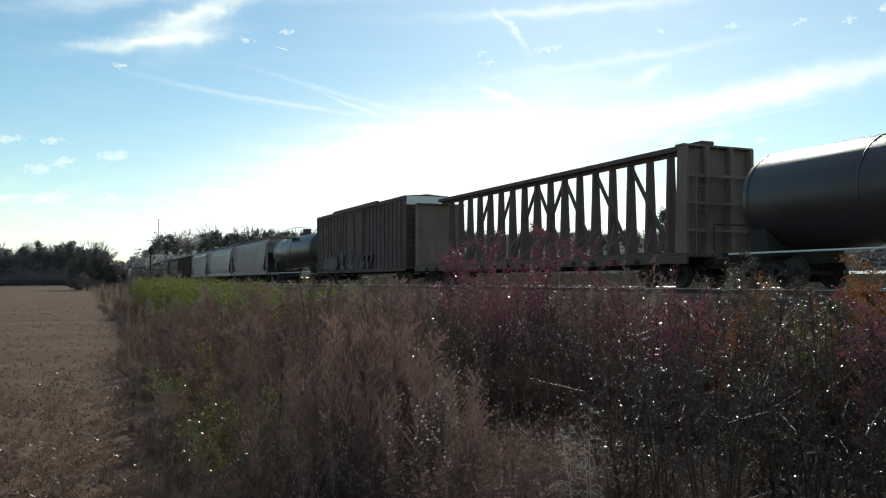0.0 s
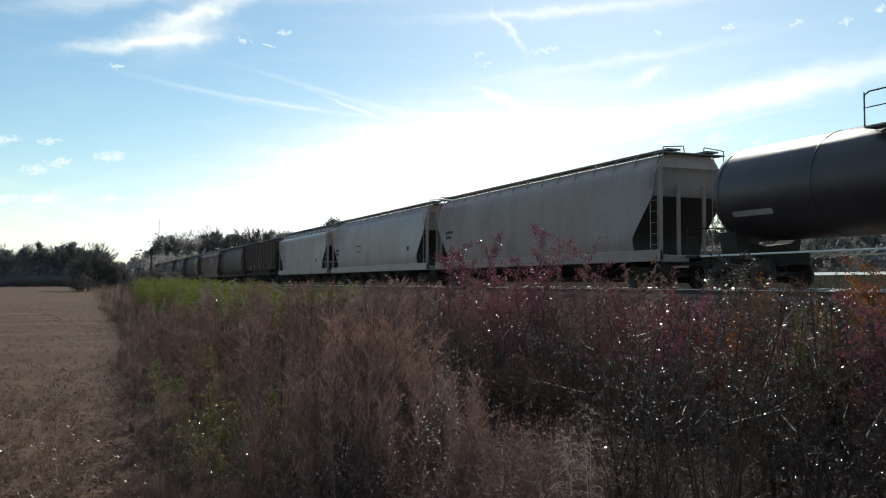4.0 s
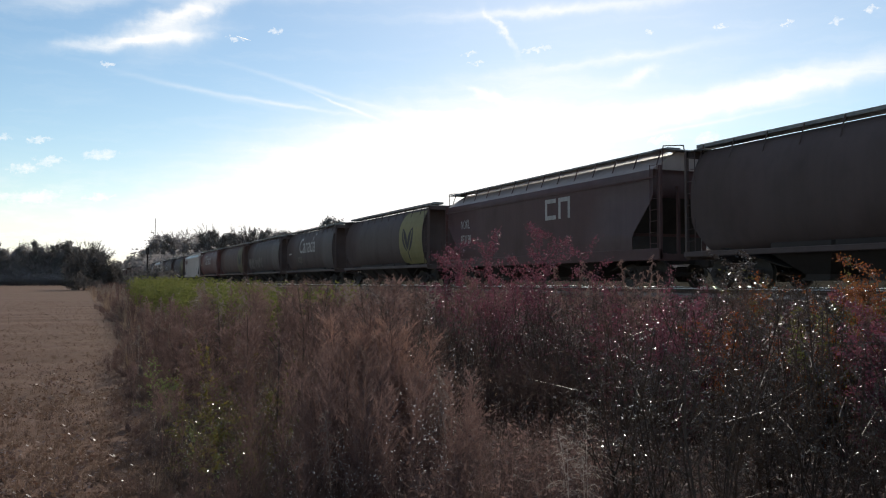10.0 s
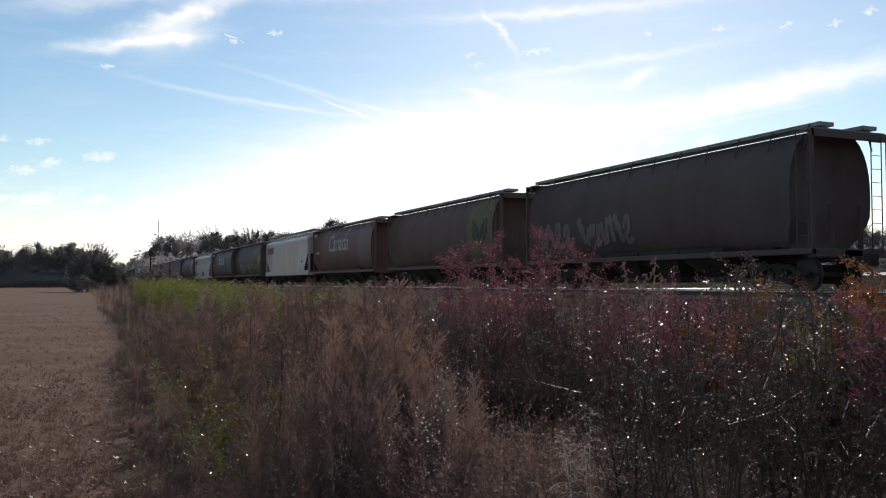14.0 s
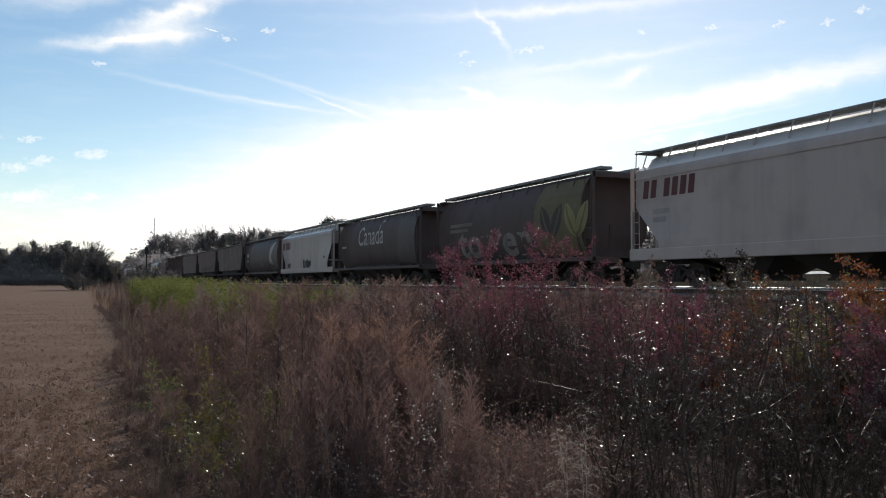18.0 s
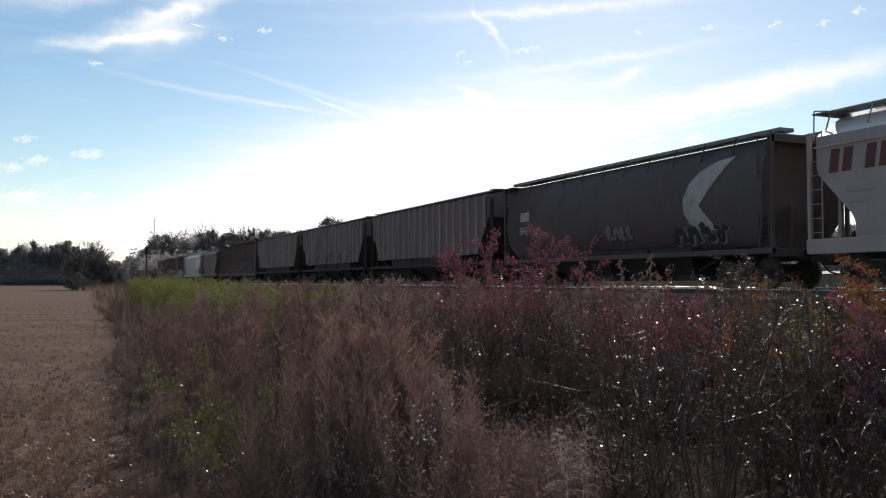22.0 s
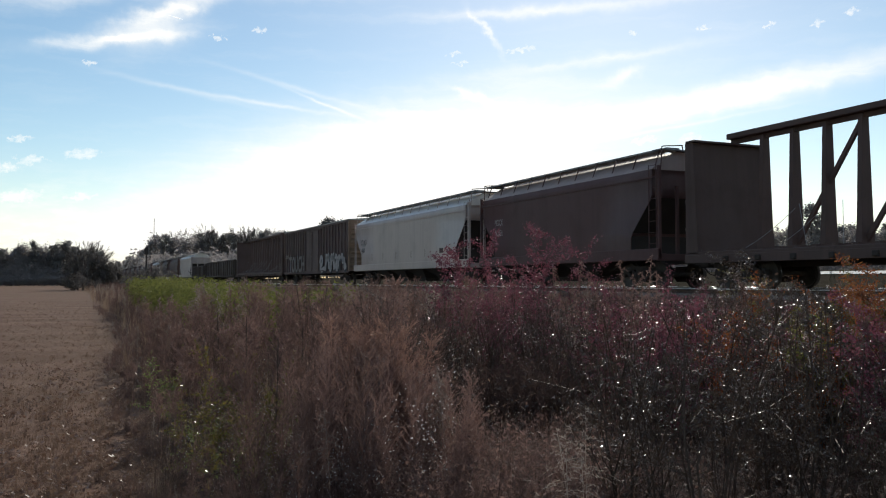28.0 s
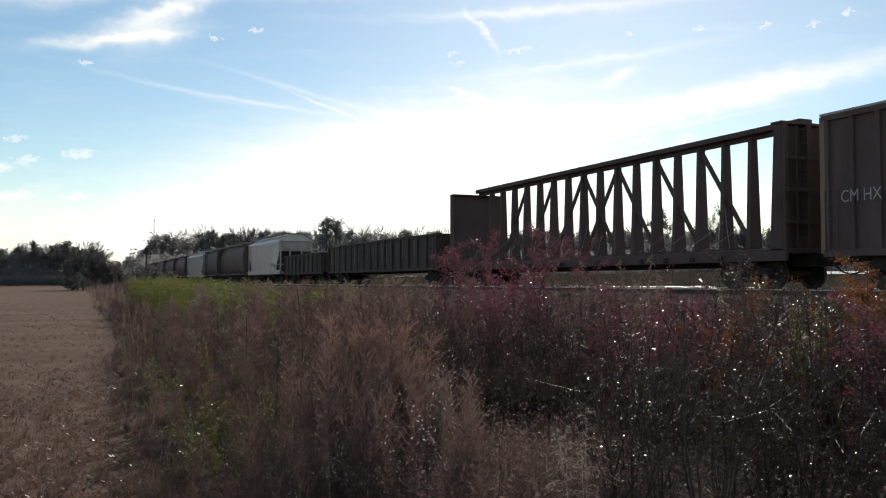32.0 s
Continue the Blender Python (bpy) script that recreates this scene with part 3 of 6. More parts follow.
def centerbeam_car(length, height, mat, label, bulk_mat, deep=.38):
    """A flat deck with a bulkhead at each end and a tall open truss down the middle."""
    half = length / 2
    car = thing("centerbeam_flat_car", label, "flat car", "cars of the freight train")
    part("deck", Mesh().box(-1.45, 1.45, -half, half, 1.02, 1.16, .02), mat, car)
    for s in (-1, 1):
        part("side_sill", Mesh().box(s * 1.42 - .06, s * 1.42 + .06, -half, half, .80, 1.06, .01), mat, car)
    part("centre_sill", Mesh().box(-.3, .3, -half, half, .66, 1.04), M_UNDER, car)
    n = 30
    for i in range(n):
        y = -half + 1.9 + i * (length - 3.8) / (n - 1)
        for s in (-1, 1):
            part("deck_riser", Mesh().box(s * .95 - .48, s * .95 + .48, y - .08, y + .08, 1.15, 1.22), mat, car)
            if i % 2:
                part("cable_winch", Mesh().box(s * 1.5 - .06, s * 1.5 + .06, y - .09, y + .09, .84, 1.0, .02), M_UNDER, car)
    for e in (-1, 1):
        b = part("bulkhead", Mesh().loft([[(-1.4, e * (half - .3), z), (1.4, e * (half - .3), z), (1.4, e * (half - .16 - d), z), (-1.4, e * (half - .16 - d), z)] for z, d in ((1.1, deep), (height - .02, deep - .2))]), bulk_mat, car, "plate bulkhead across the car end")
        part("bulkhead_cap", Mesh().box(-1.48, 1.48, min(e * (half - .08), e * (half - deep - .12)), max(e * (half - .08), e * (half - deep - .12)), height - .05, height + .02, .01), bulk_mat, b)
        for x in (-1.38, -.5, .5, 1.38):
            part("bulkhead_post", Mesh().box(x - .06, x + .06, min(e * (half - .02), e * (half - .31)), max(e * (half - .02), e * (half - .31)), 1.1, height - .04), bulk_mat, b)
        for s in (-1, 1):
            part("bulkhead_wing", Mesh().loft([[(s * 1.42 - .03, e * (half - .16), z), (s * 1.42 + .03, e * (half - .16), z), (s * 1.42 + .03, e * (half - .16 - d), z), (s * 1.42 - .03, e * (half - .16 - d), z)] for z, d in ((1.1, deep + .06), (height - .06, deep - .14))]), bulk_mat, b)
        for z in (1.9, 2.8, 3.7):
            part("bulkhead_stiffener", Mesh().box(-1.4, 1.4, min(e * half, e * (half + .06)), max(e * half, e * (half + .06)), z - .05, z + .05), bulk_mat, b)
        ladder(car, -.9, e * (half + .08), 1.0, height - .1, "x", bulk_mat)
        bogie(car, e * (half - 2.0))
        coupler(car, e * half, e)
    ya = half - 2.0
    top = height + .24
    chord = Mesh().box(-.26, .26, -half + .6, half - .6, top - .16, top + .02, .02)
    part("top_chord", chord, mat, car)
    part("top_web", Mesh().box(-.05, .05, -half + .6, half - .6, top - .3, top - .15), mat, car)
    ys = [half - 2.0 - 1.2 * i for i in range(int((length - 3.1) / 1.2) + 1)][::-1]
    for i, y in enumerate(ys):
        m = Mesh()
        m.loft([[(-w, y - d, z), (w, y - d, z), (w, y + d, z), (-w, y + d, z)] for z, w, d in ((1.1, .27, .1), (2.0, .21, .085), (top - .2, .12, .07))])
        part("column", m, mat, car)
    for hi, lo in ((7, 9), (9, 7), (9, 11), (11, 13), (13, 15), (7, 5), (5, 3), (3, 1)):
        part("diagonal", Mesh().beam((0, ys[hi], top - .3), (0, ys[lo], 1.25), .1, .12), mat, car)
    r = random.Random(length * 7)
    for i in range(16):
        y = -ya + .5 + i * 1.2
        y2, z2 = y + r.choice((-1, 1)) * r.uniform(.5, 1.4), r.uniform(1.9, 2.7)
        q = [(-.24 - .95 * t, y2 + (y - y2) * t, z2 + (1.2 - z2) * t - .35 * t * (1 - t)) for t in (0, .2, .4, .6, .8, 1)]
        part("tie_down_cable", Mesh().pipe(q, .008, 4), M_CABLE, car)
    return car, (lambda z: 1.46), half


def tank_car(length, top, radius, mat, label):
    half = length / 2
    car = thing("tank_car", label, "tank car", "cars of the freight train")
    zc = top - radius
    n = 28
    t_half = half - .75
    prof = [(-t_half + .7 * (1 - math.sin(math.pi / 2 - k * math.pi / 12)), max(.03, radius * math.sin(k * math.pi / 12) ** .85)) for k in range(7)]
    full = prof + [(-y, r) for y, r in reversed(prof)]
    m = Mesh()
    m.loft([[(r * math.cos(k * math.tau / n), y, zc + r * math.sin(k * math.tau / n)) for k in range(n)] for y, r in full])
    tank = part("tank", m, mat, car, smooth=True)
    for y in (-t_half + .75, -t_half * .42, .05, t_half * .42, t_half - .75):
        ring = []
        for rr, dy in ((radius + .003, -.03), (radius + .014, -.025), (radius + .014, .025), (radius + .003, .03)):
            ring.append([(rr * math.cos(k * math.tau / n), y + dy, zc + rr * math.sin(k * math.tau / n)) for k in range(n)])
        part("jacket_band", Mesh().loft(ring, cap=False), mat, tank, smooth=True)
    # top fittings and platform
    part("dome_housing", Mesh().rod((0, -.55, top - .1), (0, -.55, top + .55), .36, 16), mat, car)
    part("manway", Mesh().rod((0, .45, top - .1), (0, .45, top + .16), .3, 14), mat, car)
    for x, y in ((.3, .9), (-.25, 1.0), (-.3, .1)):
        part("valve", Mesh().rod((x, y, top - .1), (x, y, top + .2), .06, 8), M_UNDER, car)
    for s in (-1, 1):
        part("platform", Mesh().box(s * .95 - .4, s * .95 + .4, -1.5, 1.5, top - .32, top - .27), M_BOARD, car)
        rail_y = (-1.5, -.5, .6, 1.5)
        m = Mesh().pipe([(s * 1.32, -1.5, top - .3), (s * 1.32, -1.5, top + .52), (s * 1.32, -1.35, top + .6), (s * 1.32, 1.35, top + .6), (s * 1.32, 1.5, top + .52), (s * 1.32, 1.5, top - .3)], .022)
        m.pipe([(s * 1.32, -1.5, top + .2), (s * 1.32, 1.5, top + .2)], .016)
        for y in rail_y:
            m.pipe([(s * 1.32, y, top - .3), (s * 1.32, y, top + .6)], .018)
        m.pipe([(s * 1.32, s * 1.5, top + .6), (0, s * 1.5, top + .6)], .02)
        part("platform_rail", m, M_BOARD, car)
        ladder(car, s * (radius + .12), .25, .9, top - .3, "y", mat)
        part("side_safety_rail", Mesh().pipe([(s * 1.5, -t_half, 1.05), (s * 1.5, t_half, 1.05)], .03), M_SAFETY, car, "white side safety rail")
    for e in (-1, 1):
        y = e * (half - 1.75)
        m = Mesh().loft([[(x, y + d, z) for x, z in ((-1.2, .95), (1.2, .95), (1.35, 1.75), (.9, 1.45), (0, 1.32), (-.9, 1.45), (-1.35, 1.75))] for d in (-.35, .35)])
        part("saddle", m, M_UNDER, car)
        part("stub_sill", Mesh().box(-.3, .3, min(e * half, e * (half - 3.4)), max(e * half, e * (half - 3.4)), .75, 1.15), M_UNDER, car)
        part("end_platform", Mesh().box(-1.5, 1.5, min(e * half, e * (half - .5)), max(e * half, e * (half - .5)), 1.0, 1.08), M_UNDER, car)
        part("end_handrail", Mesh().pipe([(-1.4, e * half, 1.05), (-1.4, e * half, 2.0), (1.4, e * half, 2.0), (1.4, e * half, 1.05)], .022), M_UNDER, car)
        bogie(car, y)
        coupler(car, e * half, e)
    return car, (lambda z: math.sqrt(max(.01, radius ** 2 - (z - zc) ** 2))), half


def gondola_car(length, height, mat, label, ribs=14):
    half = length / 2
    car = thing("gondola_car", label, "gondola car", "cars of the freight train")
    part("floor_pan", Mesh().box(-1.4, 1.4, -half + .1, half - .1, 1.0, 1.12), mat, car)
    part("centre_sill", Mesh().box(-.3, .3, -half, half, .75, 1.02), M_UNDER, car)
    for s in (-1, 1):
        part("side_wall", Mesh().box(s * 1.42 - .04, s * 1.42 + .04, -half + .1, half - .1, .95, height), mat, car)
        part("top_rail", Mesh().box(s * 1.44 - .08, s * 1.44 + .08, -half + .1, half - .1, height - .02, height + .1, .02), mat, car)
        part("side_sill", Mesh().box(s * 1.46 - .06, s * 1.46 + .06, -half + .1, half - .1, .85, 1.0), mat, car)
        for i in range(ribs + 1):
            y = -half + .4 + i * (length - .8) / ribs
            part("side_post", Mesh().box(s * 1.5 - .06, s * 1.5 + .06, y - .1, y + .1, .98, height - .02, .015), mat, car)
    for e in (-1, 1):
        part("end_wall", Mesh().box(-1.42, 1.42, min(e * half, e * (half - .1)), max(e * half, e * (half - .1)), 1.0, height + .05), mat, car)
        for z in (1.5, 2.0):
            part("end_rib", Mesh().box(-1.4, 1.4, min(e * half, e * (half + .07)), max(e * half, e * (half + .07)), z - .06, z + .06), mat, car)
        ladder(car, -1.58, e * (half - .4), .95, height, "y", mat)
        bogie(car, e * (half - 1.9))
        coupler(car, e * half, e)
    return car, (lambda z: 1.46), half


# ---- the train, front to rear: rear edge at 16 s and what each car is ----
REAR = [-227.6, -202.58, -181.42, -163.65, -143.02, -122.91, -104.94, -87.63, -70.41, -51.35, -33.61, -16.0, 2.1, 19.88, 37.74, 55.75,
        73.0, 91.1, 109.0, 126.4, 144.9, 162.7, 181.0, 205.08, 219.9, 239.4, 259.89, 283.88, 306.41, 320.6, 336.8, 354.5, 368.0, 387.5, 403.9, 422.0,
        440.0, 458.0, 476.0, 494.0]
SPEED, SLOWING = 15.371, -0.0216
GAP = 1.25
ROUND_CARS = {11, 12, 13, 14, 15, 17, 18, 32, 33} | set(range(35, 41))      # these couple up with longer drawgear
TRAIN = []

# roof tones with the brightness of sunlit sheets put into the base colour
P_ROOFSUN = paint("sunlit_pale_roof_sheets", (0.56, 0.52, 0.49), 0.28, 0.25, spec=0.5)
P_ROOFTAN = paint("sunlit_tan_roof", (0.30, 0.23, 0.21), 0.5, 0.3, spec=0.25)
P_BLACK = paint("tank_black", (0.029, 0.021, 0.024), 0.30, 0.35, (0.06, 0.052, 0.05), spec=0.5)
P_BEAM = paint("faded_brown_beam", (0.108, 0.076, 0.068), 0.6, 0.5)
P_BEAMTAN = paint("dusty_tan_bulkhead", (0.21, 0.155, 0.125), 0.65, 0.5)
P_BEAMDK = paint("dark_brown_beam", (0.088, 0.056, 0.05), 0.6, 0.5)
P_BOXRED = paint("boxcar_red", (0.094, 0.055, 0.053), 0.55, 0.5)
P_SILVER = paint("silver_end_panel", (0.72, 0.70, 0.67), 0.5, 0.2)
P_ROOF = paint("galvanised_roof", (0.36, 0.36, 0.34), 0.5, 0.4, metal=0.2)
P_GREY = paint("hopper_grey", (0.31, 0.248, 0.225), 0.5, 0.35)
P_LIGHT = paint("hopper_light_grey", (0.345, 0.28, 0.258), 0.4, 0.25, spec=0.35)
P_LILAC = paint("hopper_pale_grey", (0.305, 0.243, 0.232), 0.4, 0.25, spec=0.35)
P_WHITE = paint("hopper_white", (0.385, 0.312, 0.286), 0.38, 0.25, spec=0.35)
P_BROWN = paint("hopper_brown", (0.108, 0.066, 0.057), 0.6, 0.5)
P_DARK = paint("hopper_dark_grey", (0.08, 0.055, 0.052), 0.55, 0.45)
P_JET = paint("hopper_black", (0.074, 0.05, 0.048), 0.5, 0.4)
P_SOOT = paint("sooty_hopper_brown", (0.082, 0.053, 0.047), 0.6, 0.5)
P_MAROON = paint("hopper_maroon", (0.088, 0.044, 0.043), 0.5, 0.4)
P_RED = paint("hopper_red", (0.125, 0.056, 0.05), 0.5, 0.4)
P_TAUPE = paint("ribbed_taupe", (0.152, 0.11, 0.1), 0.6, 0.5)
P_RIB = paint("worn_pale_ribs", (0.30, 0.23, 0.212), 0.6, 0.4)
P_TAUPE2 = paint("ribbed_grey_brown", (0.15, 0.106, 0.095), 0.6, 0.5)
P_BOXTAN = paint("boxcar_grey_brown", (0.113, 0.076, 0.07), 0.6, 0.7)
P_ENDTAN = paint("boxcar_tan_end", (0.25, 0.17, 0.12), 0.6, 0.6)
P_GOND = paint("gondola_black", (0.054, 0.037, 0.032), 0.6, 0.5, (0.08, 0.07, 0.06))


def canada(c):
    car, sect, half = c
    lettering(car, "Canada", half - 4.75, 2.62, 1.8, sect, M_WHITE, .93, "white serif-like word across the side")
    mark(car, "flag_mark", [[(half - 9.1, 3.95), (half - 9.3, 3.95), (half - 9.3, 4.11), (half - 9.1, 4.11)], [(half - 9.38, 3.95), (half - 9.5, 3.95), (half - 9.5, 4.11), (half - 9.38, 4.11)]], sect, M_WHITE)
    bars(car, half - 1.2, 2.55, .9, .14, 1, sect, M_GREYMARK)
    return c


def wheat(c, two=False, front=3.4, tone=M_WHEAT):
    car, sect, half = c
    y1 = -half + .8
    y0 = -half - .4 + front
    cz = 2.75
    left = [(y0 - .35 + .55 * math.cos(a), cz + 1.5 * math.sin(a)) for a in [math.pi / 2 - i * math.pi / 10 for i in range(11)]]
    mark(car, "emblem_panel", [left + [(y1, cz - 1.5), (y1, cz + 1.5)]], sect, tone, "yellow-green painted emblem panel")
    for off in ((0, 1.9) if two else (0,)):
        yc = y0 - 1.2 - off
        mk = M_WHEAT if off else M_DARKMARK
        mark(car, "emblem_leaf", [leaf_shape(yc + .05, cz - .8, 1.6, .36, math.radians(62)), leaf_shape(yc - .05, cz - .8, 1.6, .36, math.radians(118))], sect, mk, "", .02)
        mark(car, "emblem_stalk", [[(yc - .06, cz - 1.35), (yc + .06, cz - 1.35), (yc + .05, cz - .7), (yc - .05, cz - .7)]], sect, M_DARKMARK, "dark painted stalk", .026)
        for s in (-1, 1):
            mark(car, "emblem_vein", ribbon([(yc, cz - .75), (yc + s * .22, cz - .55), (yc + s * .52, cz - .05), (yc + s * .72, cz + .45)], .05), sect, tone, "yellow-green painted leaf vein", .03)
    return c


def rail_white(c):
    """White hopper with a slanted dark-red brand strip and end number lines."""
    car, sect, half = c
    for i in range(6):
        y = half - .75 - i * .41 - (.28 if i > 1 else 0)
        mark(car, "brand_stroke", [[(y, 3.05), (y - .29, 3.05), (y - .38, 3.66), (y - .09, 3.66)]], sect, M_REDMARK)
    bars(car, half - 1.3, 2.5, .85, .16, 2, sect, M_GREYMARK)
    bars(car, -half + 2.6, 2.0, .35, .22, 1, sect, M_DARKMARK)
    return c


def pale_details(c, seed):
    car, sect, half = c
    r = random.Random(seed)
    bars(car, half - 1.7, 2.55, .8, .15, 2, sect, M_GREYMARK)
    for i in range(5):
        y = half - 3.4 - i * 2.3 - r.random() * .4
        mark(car, "drip_stain", [[(y, 2.0), (y - .06, 2.0), (y - .05, 1.6), (y - .01, 1.6)]], sect, M_DARKMARK)
    mark(car, "placard", [[(-half + 3.6, 1.75), (-half + 3.1, 1.75), (-half + 3.1, 2.0), (-half + 3.6, 2.0)]], sect, M_DARKMARK)
    mark(car, "placard", [[(-half + 2.4, 1.6), (-half + 1.95, 1.6), (-half + 1.95, 1.9), (-half + 2.4, 1.9)]], sect, M_DARKMARK)
    return c


def build_car(i, n):
    L = n
    k = i + 1
    if k == 1:
        return tank_car(L, 4.12, 1.5, P_BLACK, "black tank car with jacketed shell on freight trucks")
    if k == 2:
        return centerbeam_car(L, 4.72, P_BEAM, "empty faded brown centerbeam lumber car with tan bulkheads", P_BEAMTAN)
    if k == 3:
        c = box_car(L, 5.45, P_BOXRED, "tall dark-red box car with sprayed graffiti along its side", P_BOXRED, P_BOXRED, 26, True, .05)
        graffiti(c[0], c[2] - .6, 1.12, 13.2, 1.25, 13, lambda z: 1.575, 3, M_TAGDARK, M_DIM)
        part("end_top_panel", Mesh().box(-1.5, 1.5, -c[2] - .03, -c[2] + .1, 4.8, 5.33, .01), P_SILVER, c[0], "pale silver panel above the end wall")
        for s in (-1, 1):
            part("door_header", Mesh().box(s * 1.5 - .09, s * 1.5 + .09, -4.7, 5.1, 5.2, 5.46, .01), P_BOXRED, c[0])
        mark(c[0], "brand_mark", [[(c[2] - 1.0, 3.5), (c[2] - 1.25, 3.5), (c[2] - 1.25, 4.1), (c[2] - 1.0, 4.1)], [(c[2] - 1.4, 3.5), (c[2] - 1.65, 3.5), (c[2] - 1.65, 4.1), (c[2] - 1.4, 4.1)]], c[1], M_DIM, "", .075)
        bars(c[0], c[2] - 2.1, 4.2, 1.2, .08, 4, lambda z: 1.55, M_DIM)
        return c
    if k == 4:
        c = tank_car(L, 4.45, 1.48, P_BLACK, "black tank car with a railed platform on top")
        bars(c[0], c[2] - 2.0, 2.2, 1.6, .16, 1, c[1], M_GREYMARK)
        return c
    if k == 5:
        c = hopper_car("flow", L, P_GREY, "grey smooth-sided covered hopper car, dusty and streaked", P_LIGHT, bays=4)
        bars(c[0], c[2] - 1.5, 2.75, .9, .15, 2, c[1], M_DARKMARK)
        return c
    if k == 6:
        c = hopper_car("flow", L, P_LIGHT, "light grey covered hopper car with a small square emblem", P_LILAC, bays=4)
        mark(c[0], "emblem", [[(c[2] - 6.2, 2.3), (c[2] - 7.1, 2.3), (c[2] - 7.1, 2.75), (c[2] - 6.2, 2.75)]], c[1], M_DARKMARK)
        mark(c[0], "emblem_field", [[(c[2] - 6.26, 2.36), (c[2] - 7.04, 2.36), (c[2] - 7.04, 2.69), (c[2] - 6.26, 2.69)]], c[1], P_LIGHT, "", .02)
        bars(c[0], c[2] - 1.3, 2.5, .8, .16, 2, c[1], M_DARKMARK)
        mark(c[0], "placard", [[(-c[2] + 3.0, 2.1), (-c[2] + 2.65, 2.1), (-c[2] + 2.65, 2.35), (-c[2] + 3.0, 2.35)]], c[1], M_DARKMARK)
        return c
    if k == 7:
        c = hopper_car("flat", L, P_LILAC, "pale grey covered hopper car with white roof sheets", P_ROOFSUN, bays=3, crown=True)
        bars(c[0], c[2] - 1.6, 2.5, .9, .2, 2, c[1], M_FADED)
        mark(c[0], "placard", [[(-c[2] + 3.6, 1.9), (-c[2] + 3.2, 1.9), (-c[2] + 3.2, 2.15), (-c[2] + 3.6, 2.15)]], c[1], M_DARKMARK)
        return c
    if k == 8:
        c = hopper_car("ribbed", L, P_SOOT, "dark brown covered hopper car with ribbed sides", ribs=16, hoop=False, board_dz=.06)
        for j in range(7):
            y = c[2] - 1.2 - j * 2.4
            mark(c[0], "reflector", [[(y, 1.65), (y - .09, 1.65), (y - .09, 2.05), (y, 2.05)]], lambda z: 1.59, M_PALEYELLOW, "yellow reflector strip")
        return c
    if k in (9, 13):
        c = hopper_car("barrel", L, P_DARK, "dark grey round-sided covered hopper car" + (" with faded graffiti" if k == 13 else ""), hoop=False, bays=4)
        if k == 13:
            graffiti(c[0], c[2] - 1.2, 1.55, 2.6, 1.1, 4, c[1], 13, M_DARKMARK, M_DIM)
            graffiti(c[0], c[2] - 4.2, 1.6, 3.6, 1.2, 6, c[1], 14, M_DARKMARK, M_DIM)
        return c
    if k == 10:
        c = hopper_car("flat", L, P_MAROON, "dark maroon covered hopper car with white emblem and number", P_GREY, bays=3)
        car, sect, half = c
        lettering(car, "NOKL", half - 2.0, 2.85, .62, sect, M_WHITE, .6)
        lettering(car, "853188", half - 2.0, 2.1, .62, sect, M_WHITE, .62)
        w = .17
        y = half - 10.3
        block = lambda a, b, z0, z1: [(y - a, z0), (y - b, z0), (y - b, z1), (y - a, z1)]
        mark(car, "brand_shape", [block(0, w, 2.75, 3.6), block(w + .002, .85, 2.75, 2.75 + w), block(w + .002, .85, 3.6 - w, 3.6)], sect, M_WHITE, "white block emblem")
        mark(car, "brand_shape", [block(1.05, 1.05 + w, 2.75, 3.6), block(1.052 + w, 1.748, 3.6 - w, 3.6), block(1.75, 1.75 + w, 2.75, 3.6)], sect, M_WHITE, "white block emblem")
        return c
    if k in (11, 14):
        return wheat(hopper_car("barrel", L, P_DARK if k == 11 else P_BROWN, "dark round-sided grain hopper car with a yellow-green leaf emblem panel", hoop=False, bays=4), front=4.6 if k == 11 else 3.8, tone=M_WHEAT if k == 11 else M_WHEATDIM)
    if k in (12, 15, 18):
        mat = {12: P_DARK, 15: P_RED, 18: P_DARK}[k]
        tone = {12: "dark grey", 15: "dull red", 18: "dark brown"}[k]
        c = canada(hopper_car("barrel", L, mat, tone + " round-sided grain hopper car lettered Canada in white", hoop=False, bays=4))
        if k == 12:
            graffiti(c[0], c[2] - 4.2, 1.75, 1.4, .7, 4, c[1], 12, M_TAGDARK, M_DIM)
        return c
    if k in (16, 19):
        c = rail_white(hopper_car("flat", L, P_WHITE if k == 16 else P_LILAC, "white covered hopper car with a dark-red brand strip, soot stained", P_ROOFSUN, bays=3, slope=(2.75, 1.0) if k == 16 else None))
        if k == 19:
            graffiti(c[0], c[2] - 7.9, 1.3, 2.4, .8, 4, c[1], 19, M_DIM, M_DARKMARK)
            graffiti(c[0], c[2] - 2.6, 1.35, 1.0, .5, 2, c[1], 29, M_DIM, M_DARKMARK)
        return c
    if k == 17:
        c = wheat(hopper_car("barrel", L, P_DARK, "dark grain hopper car with leaf emblem panel and big pale graffiti", hoop=False, bays=4), True, 4.6, M_WHEATDIM)
        lettering(c[0], "towen", c[2] - 2.9, 1.42, 2.05, c[1], M_FADED, 1.4, "large pale sprayed word", bold=.05)
        bars(c[0], c[2] - 1.9, 2.95, 2.6, .16, 2, c[1], M_DIM)
        return c
    if k == 20:
        c = hopper_car("barrel", L, P_JET, "black round-sided hopper car with a white crescent emblem at its end", hoop=False, bays=4, setback=0.0)
        car, sect, half = c
        y = -half
        arcpts = ((2.75, 4.0), (3.7, 3.93), (4.6, 3.68), (5.2, 3.3), (5.5, 2.85), (5.45, 2.4), (5.15, 2.05), (4.6, 1.84), (3.55, 1.8), (4.55, 2.6))
